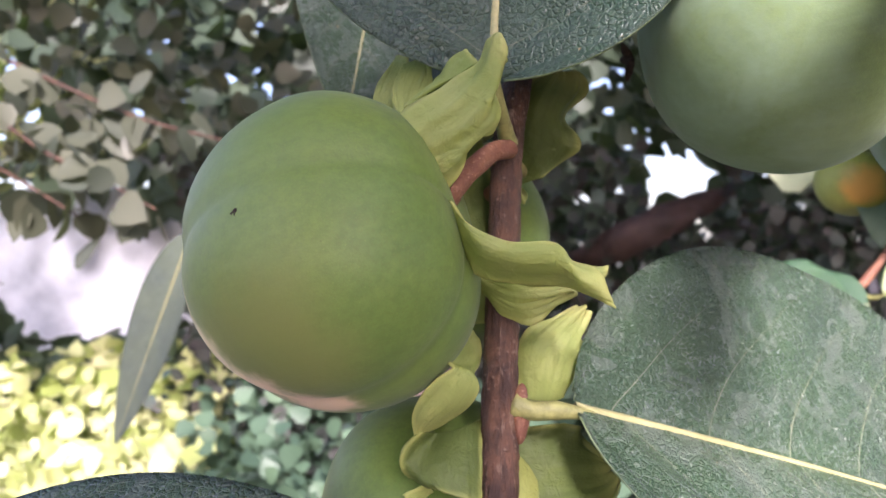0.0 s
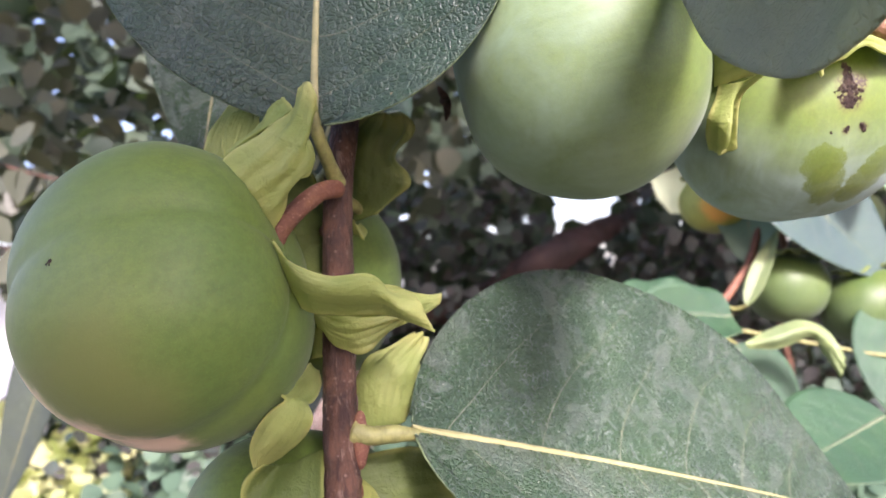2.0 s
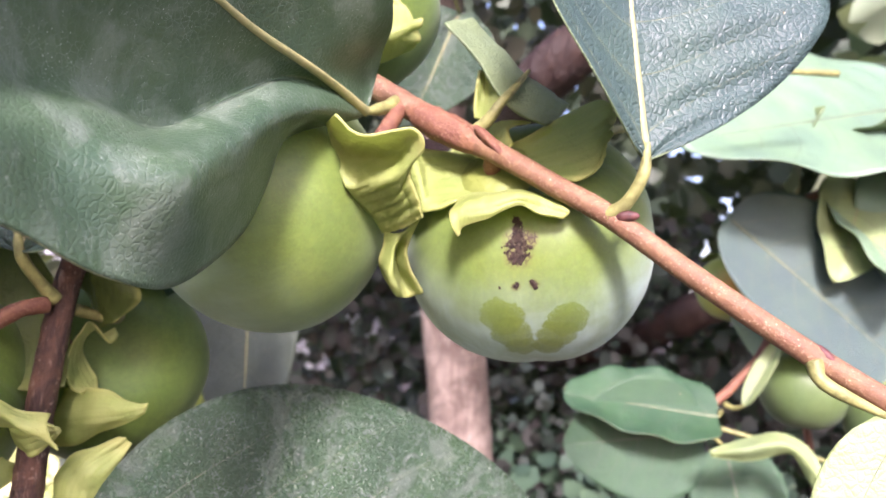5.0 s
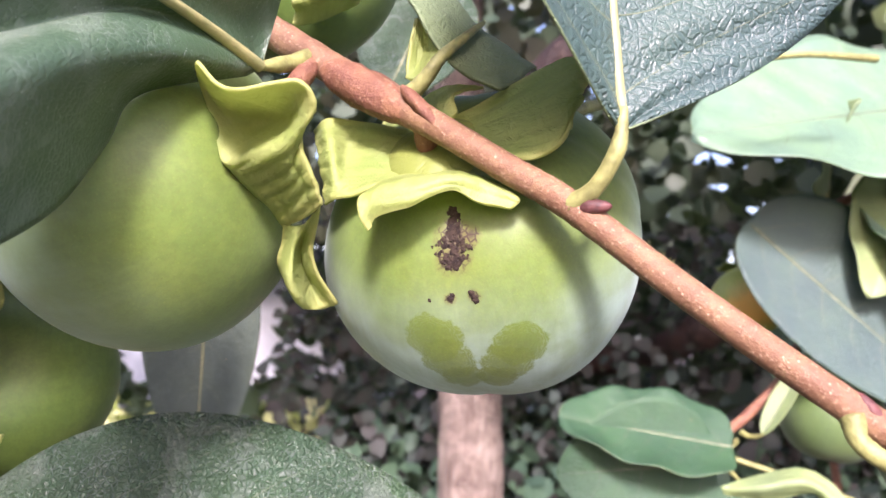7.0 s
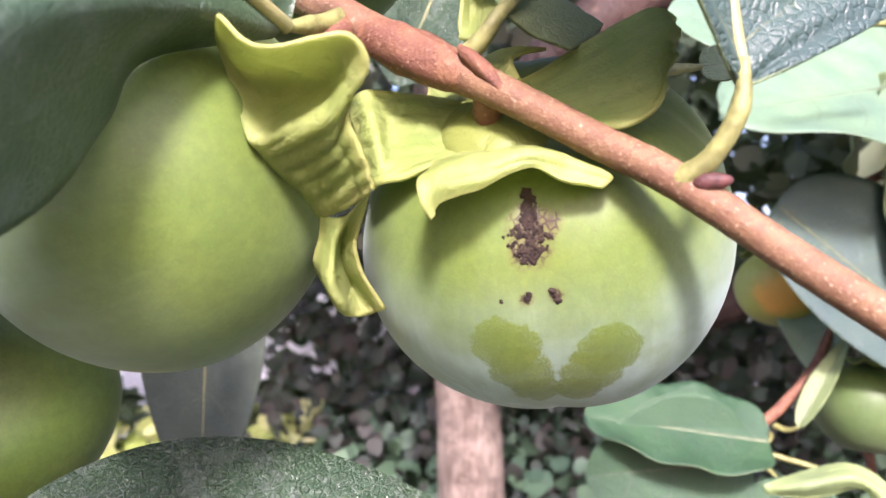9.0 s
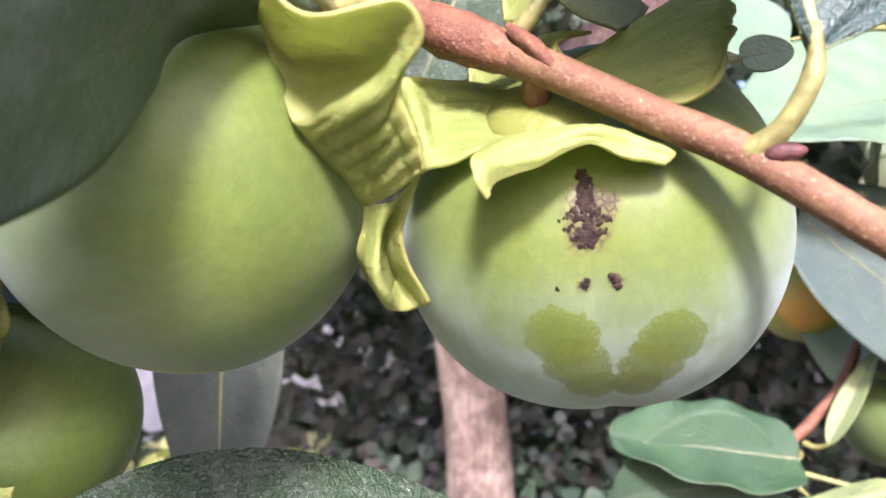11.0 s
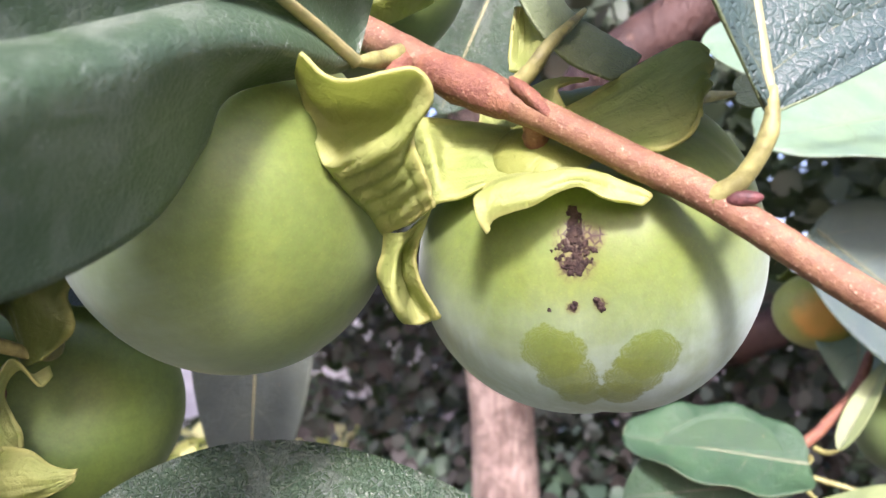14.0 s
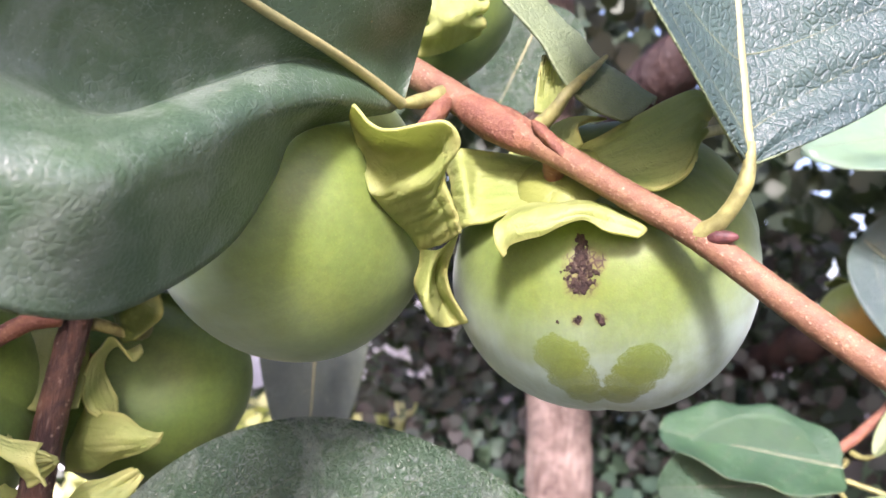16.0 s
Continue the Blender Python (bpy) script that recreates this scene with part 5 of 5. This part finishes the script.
leaf("large drooping dark leaf curling over close to the lens", Drape((
    [(0.0989, 0.1500, 1.4682), (0.1015, 0.1500, 1.4812), (0.1057, 0.1410, 1.4860), (0.1065, 0.1260, 1.4960), (0.1030, 0.1040, 1.5050), (0.0970, 0.0820, 1.5050), (0.0900, 0.0640, 1.4960), (0.0820, 0.0470, 1.4800), (0.0730, 0.0360, 1.4520)],
    [(0.0985, 0.1500, 1.4674), (0.0947, 0.1380, 1.4699), (0.0915, 0.1260, 1.4711), (0.0869, 0.1120, 1.4725), (0.0837, 0.0960, 1.4742), (0.0785, 0.0790, 1.4755), (0.0740, 0.0610, 1.4740), (0.0730, 0.0460, 1.4680), (0.0730, 0.0360, 1.4520)],
    [(0.0981, 0.1500, 1.4669), (0.0937, 0.1385, 1.4691), (0.0882, 0.1280, 1.4690), (0.0816, 0.1170, 1.4631), (0.0755, 0.1040, 1.4549), (0.0725, 0.0880, 1.4559), (0.0700, 0.0680, 1.4550), (0.0720, 0.0520, 1.4550), (0.0730, 0.0360, 1.4520)],
    [(0.0977, 0.1498, 1.4666), (0.0934, 0.1330, 1.4661), (0.0874, 0.1200, 1.4642), (0.0828, 0.1080, 1.4573), (0.0789, 0.0940, 1.4497), (0.0769, 0.0790, 1.4487), (0.0730, 0.0640, 1.4470), (0.0745, 0.0500, 1.4480), (0.0730, 0.0360, 1.4520)],
    [(0.0971, 0.1496, 1.4662), (0.0926, 0.1315, 1.4621), (0.0901, 0.1140, 1.4557), (0.0889, 0.0995, 1.4474), (0.0884, 0.0830, 1.4405), (0.0790, 0.0705, 1.4405), (0.0785, 0.0590, 1.4405), (0.0783, 0.0535, 1.4404), (0.0730, 0.0360, 1.4520)],
    [(0.0965, 0.1496, 1.4659), (0.0847, 0.1360, 1.4585), (0.0838, 0.1295, 1.4486), (0.0833, 0.1180, 1.4360), (0.0827, 0.0950, 1.4256), (0.0821, 0.0773, 1.4259), (0.0802, 0.0629, 1.4302), (0.0783, 0.0515, 1.4344), (0.0730, 0.0360, 1.4520)],
), (1.0, -0.2, 0.3)), top=LEAF_NEAR, under=LEAF_UNDER_LIT, veins=0, res=(60, 121),
     petiole=[(0.1030, 0.1610, 1.4725), (0.1010, 0.1555, 1.4698), (0.0985, 0.1500, 1.4676)], petiole_r=0.0016, rib=0.0012)
rolled = thing("persimmon_leaf", "dark bluish leaf rolled back behind the branch", "leaf")
body = part("blade", lobe_mesh([
            ((0.1149, 0.157, 1.4909), (0.1232, 0.1591, 1.4817), (0.1282, 0.1607, 1.4736), (0.1322, 0.1627, 1.4702), (0.1392, 0.1649, 1.4678)),
            ((0.1174, 0.1627, 1.4935), (0.1267, 0.1651, 1.4843), (0.131, 0.166, 1.4769), (0.1366, 0.1668, 1.4742), (0.1422, 0.1687, 1.4707)),
            ((0.12, 0.1705, 1.497), (0.128, 0.1725, 1.4886), (0.1336, 0.1735, 1.4829), (0.1389, 0.1733, 1.4791), (0.1447, 0.1742, 1.4752)),
            ((0.1185, 0.1833, 1.5013), (0.127, 0.1865, 1.4922), (0.1327, 0.1886, 1.4865), (0.138, 0.1904, 1.4833), (0.1445, 0.1895, 1.4787)),
        ], Matrix.Identity(4), net=True, top=LEAF_BLUE, under=LEAF_UNDER, crinkle=0.0004, hem=0.0002), rolled)
part("basal_lobe", lobe_mesh([
            ((0.122, 0.1609, 1.4689), (0.1244, 0.1596, 1.4683), (0.1282, 0.1595, 1.4699)),
            ((0.1222, 0.1617, 1.4729), (0.1241, 0.1643, 1.4733), (0.1283, 0.1613, 1.4738)),
            ((0.1226, 0.1625, 1.4771), (0.124, 0.1644, 1.4777), (0.1274, 0.1628, 1.4772)),
            ((0.1228, 0.1633, 1.4811), (0.1239, 0.1636, 1.4812), (0.1256, 0.1632, 1.4794)),
        ], Matrix.Identity(4), net=True, crinkle=0.0003, hem=0.0002), rolled, "yellow-green underside of the curled leaf base")
part("petiole", tube("petiole", [(0.1205, 0.1625, 1.4640), (0.1255, 0.1600, 1.4680), (0.1286, 0.1596, 1.4722), (0.1320, 0.1640, 1.4775), (0.1345, 0.1718, 1.4835)], (0.0019, 0.0015, 0.0012, 0.0009, 0.0005), PETIOLE, 12, 26, 0.03, 3), rolled, "downy yellow-green leaf stalk")
leaf("green leaf behind the calyx of the hidden fruit", Blade((-0.004, 0.215, 1.428), (0.031, 0.228, 1.461), (0.1, -1, 0.3), 0.021, (5, 10), (5, 10), full=0.65), top=LEAF_SOFT, petiole=[(0.0150, 0.1720, 1.4300), (0.006, 0.195, 1.426), (-0.004, 0.215, 1.428)])
leaf("dark green leaf slanting up behind the upright twig", Blade((0.0067, 0.2000, 1.4304), (0.0271, 0.2350, 1.4909), (0.3, -1, 0.1), 0.022, (5, 10), (5, 10), full=0.7), top=LEAF_DARK, petiole=[(0.0150, 0.1720, 1.4200), (0.020, 0.186, 1.418), (0.0067, 0.2000, 1.4304)])
leaf("shaded leaf high behind the fruiting branch", Blade((0.1000, 0.304, 1.552), (0.0810, 0.3020, 1.504), (0.1, -1, 0.2), 0.024, (5, 10), (5, 10), full=0.65), petiole=[(0.082, 0.223, 1.548), (0.095, 0.27, 1.56), (0.1000, 0.304, 1.552)])
leaf("grey-green leaf hanging behind the fruit", Blade((-0.006, 0.345, 1.47), (-0.012, 0.36, 1.335), (0, -1, 0), 0.029, (5, 10), (5, 10)), top=LEAF_GREY, under=LEAF_GREY, petiole=[(0.020, 0.19, 1.512), (0.01, 0.27, 1.51), (-0.006, 0.345, 1.47)])
leaf("shaded leaf behind the upright twig", Blade((-0.015, 0.250, 1.530), (-0.030, 0.235, 1.437), (0.2, -1, 0), 0.028, (10, 10), (10, 10)), top=LEAF_TOP, petiole=[(0.020, 0.183, 1.51), (0.005, 0.22, 1.535), (-0.015, 0.250, 1.530)])
leaf("narrow grey leaf hanging edge-on", Blade((-0.165, 0.50, 1.41), (-0.232, 0.54, 1.262), (-0.4, -0.8, 0.2), 0.024, (5, 10), (5, 10)), top=LEAF_GREY, under=LEAF_GREY)
leaf("dark leaf low in front of the lens", Blade((-0.100, 0.125, 1.3395), (0.012, 0.118, 1.3395), (0, -0.55, 0.85), 0.034, (0, -10), (0, -10)))

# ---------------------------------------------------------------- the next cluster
leaf("round leaf high behind the branch, sunlight painted into its pale colour", Blade((0.2117, 0.3282, 1.5274), (0.1765, 0.3271, 1.5368), (0.0, -0.8, 0.6), 0.021, (5, 5), (5, 5), full=0.5), top=LEAF_MINT, far=True, petiole=[(0.275, 0.36, 1.540), (0.24, 0.34, 1.535), (0.2117, 0.3282, 1.5274)])
leaf("small grey leaf end behind the fruit", Blade((0.1663, 0.2064, 1.4776), (0.1764, 0.2064, 1.4788), (0.0, -1, 0.3), 0.0045, (5, 5), (5, 5), full=0.5), top=LEAF_UNDER, far=True, petiole=[(0.150, 0.19, 1.470), (0.158, 0.20, 1.475), (0.1663, 0.2064, 1.4776)])
leaf("broad bluish leaf beside the branch", Blade((0.2382, 0.4200, 1.4786), (0.3445, 0.4300, 1.3876), (0.1, -1, 0.3), (0.043, 0.034), (5, 5), (5, 5), full=0.6), top=LEAF_BLUE, far=True)
leaf("leaf high beside the branch, sunlight painted into its pale colour", Blade((0.3586, 0.4534, 1.5502), (0.2047, 0.3794, 1.5117), (0.1, -0.75, 0.65), (0.059, 0.059), (5, 5), (5, 5), full=0.65, wave=0.003, quilt=0.0006), top=LEAF_MINT, far=True, petiole=[(0.4186, 0.5034, 1.5702), (0.3886, 0.4834, 1.5642), (0.3586, 0.4534, 1.5502)])
leaf("green leaf with a curled margin in the next cluster", Blade((0.2330, 0.4180, 1.3690), (0.1500, 0.4080, 1.3790), (0.0, -0.75, 0.66), 0.027, (10, 20), (5, -10), wave=0.002, full=0.45), top=LEAF_SOFT, far=True, petiole=[(0.2390, 0.4400, 1.3690), (0.2370, 0.4300, 1.3700), (0.2330, 0.4180, 1.3690)])
leaf("dark green leaf under another in the next cluster", Blade((0.2250, 0.4200, 1.3600), (0.1500, 0.4050, 1.3520), (0.0, -1, 0.1), 0.034, (5, 5), (5, 5), full=0.6), top=LEAF_SOFT, far=True, petiole=[(0.2360, 0.4390, 1.3660), (0.2310, 0.4300, 1.3620), (0.2250, 0.4200, 1.3600)])
young = thing("persimmon_leaf", "pale folded young leaf hanging from a side shoot", "leaf")
part("blade", lobe_mesh([
            ((0.2211, 0.3823, 1.357), (0.2217, 0.3824, 1.3555), (0.2225, 0.3826, 1.3537)),
            ((0.2383, 0.387, 1.3626), (0.2363, 0.3773, 1.3588), (0.24, 0.3828, 1.3528)),
            ((0.2563, 0.3869, 1.3667), (0.2539, 0.3771, 1.3626), (0.2587, 0.3827, 1.3569)),
            ((0.2691, 0.3825, 1.3596), (0.2654, 0.3779, 1.3545), (0.2659, 0.3834, 1.3488)),
            ((0.2749, 0.3787, 1.3456), (0.2731, 0.3771, 1.3401), (0.2724, 0.3796, 1.3349)),
        ], Matrix.Identity(4), net=True, top=LEAF_PALE, crinkle=0.0006, hem=0.0008), young)
leaf("green leaf hanging in the next cluster", Blade((0.238, 0.425, 1.352), (0.252, 0.41, 1.285), (0, -1, 0.2), 0.026, (5, 5), (5, 5), full=0.65), top=LEAF_SOFT, far=True, petiole=[(0.2300, 0.4390, 1.3600), (0.2340, 0.4320, 1.3560), (0.238, 0.425, 1.352)])
leaf("small upright pale leaf beside a red twig", Blade((0.2500, 0.4320, 1.3740), (0.2760, 0.4350, 1.4200), (-0.7, -0.7, 0), 0.0065, (20, 10), (20, 10)), top=LEAF_PALE, far=True, under=LEAF_PALE, petiole=[(0.2420, 0.4420, 1.3730), (0.2460, 0.4370, 1.3720), (0.2500, 0.4320, 1.3740)])
leaf("grey-green leaf low in the next cluster", Blade((0.335, 0.42, 1.375), (0.34, 0.38, 1.28), (-0.2, -1, 0.2), 0.036, (5, 5), (5, 5), full=0.65), top=LEAF_SOFT, far=True, petiole=[(0.302, 0.475, 1.385), (0.318, 0.45, 1.384), (0.335, 0.42, 1.375)])
leaf("sunlit leaf low in the next cluster", Blade((0.29, 0.37, 1.315), (0.205, 0.33, 1.30), (0, -0.6, 0.8), 0.032, (5, 5), (5, 5)), top=LEAF_SOFT, far=True)
leaf("yellow-green leaf hanging close to the branch, painted pale as if sunlit", Blade((0.2030, 0.1370, 1.4060), (0.228, 0.118, 1.33), (-0.3, -0.8, 0.5), 0.024, (5, 5), (5, 5)), top=LEAF_PALE, under=LEAF_PALE,
     petiole=[(0.1915, 0.1395, 1.4150), (0.1930, 0.1380, 1.4110), (0.2035, 0.1370, 1.4055)], petiole_r=0.0014)
red = thing("twig", "thin red-barked twig of the next cluster", "twig", (0.24, 0.44, 1.37), "twigs of the persimmon tree")
part("stem", tube("stem", [(-0.052, -0.012, -0.10), (-0.0165, -0.002, -0.0125), (0.0055, 0.003, 0.0125), (0.0235, 0.008, 0.033), (0.045, 0.02, 0.075), (0.08, 0.03, 0.13)], (0.0028, 0.0027, 0.0027, 0.0025, 0.0024, 0.0024), TWIG_RED, 12, 40, 0.02, 3), red)
part("side_shoot", tube("side_shoot", [(-0.013, -0.006, -0.0065), (0.028, -0.013, -0.0165), (0.077, -0.033, -0.0285), (0.13, -0.045, -0.036)], (0.0014, 0.0013, 0.0012, 0.001), PETIOLE, 10, 24, 0.02, 4), red, "tan young side shoot")
part("side_twig", tube("side_twig", [(0.055, 0.045, 0.02), (0.062, 0.035, -0.06), (0.060, 0.03, -0.14)], (0.0024, 0.0024, 0.0022), TWIG_RED, 10, 20, 0.02, 6), red)

# leaves of the next bough, their sunlight put into pale leaf colours
spray = thing("branch", "slender brown leafy branch in the sun", "branch", (0.36, 0.46, 1.54), "twigs of the persimmon tree")
part("stem", tube("stem", [(-0.085, 0.01, -0.055), (-0.04, 0.0, -0.03), (0.0, 0.0, 0.0), (0.05, 0.03, 0.03), (0.14, 0.06, 0.07), (0.30, 0.10, 0.12)], (0.0024, 0.0026, 0.0028, 0.003, 0.0032, 0.0036), TWIG_RED, 12, 40, 0.03, 12), spray)
rng = np.random.default_rng(21)
SPRAY = spline([(0.275, 0.47, 1.485), (0.32, 0.46, 1.51), (0.36, 0.46, 1.54), (0.41, 0.49, 1.57), (0.50, 0.52, 1.61)], 15)
for k in range(15):
    root = SPRAY[k]
    side = 1 if k % 2 else -1
    d = unit(np.array([0.25 * side + rng.normal() * 0.25, -0.75 + rng.normal() * 0.3, 0.75 * side - 0.15 + rng.normal() * 0.25]))
    base = root + d * rng.uniform(0.012, 0.022)
    tip = base + d * rng.uniform(0.05, 0.075) + np.array([0, 0, -0.012])
    leaf("green leaf of the next bough, sunlight painted into its pale colour", Blade(base, tip, (rng.normal() * 0.35, -0.7, 0.75), rng.uniform(0.020, 0.029), (8, 8), (8, 8), arch=0.004, full=0.65, wave=0.0015, seed=k), top=(LEAF_MINT, LEAF_PALE, LEAF_MINT)[k % 3], petiole=[tuple(root), tuple((root + base) / 2 + (0, 0, 0.002)), tuple(base)], veins=5, group="sunlit leaves of the next bough")
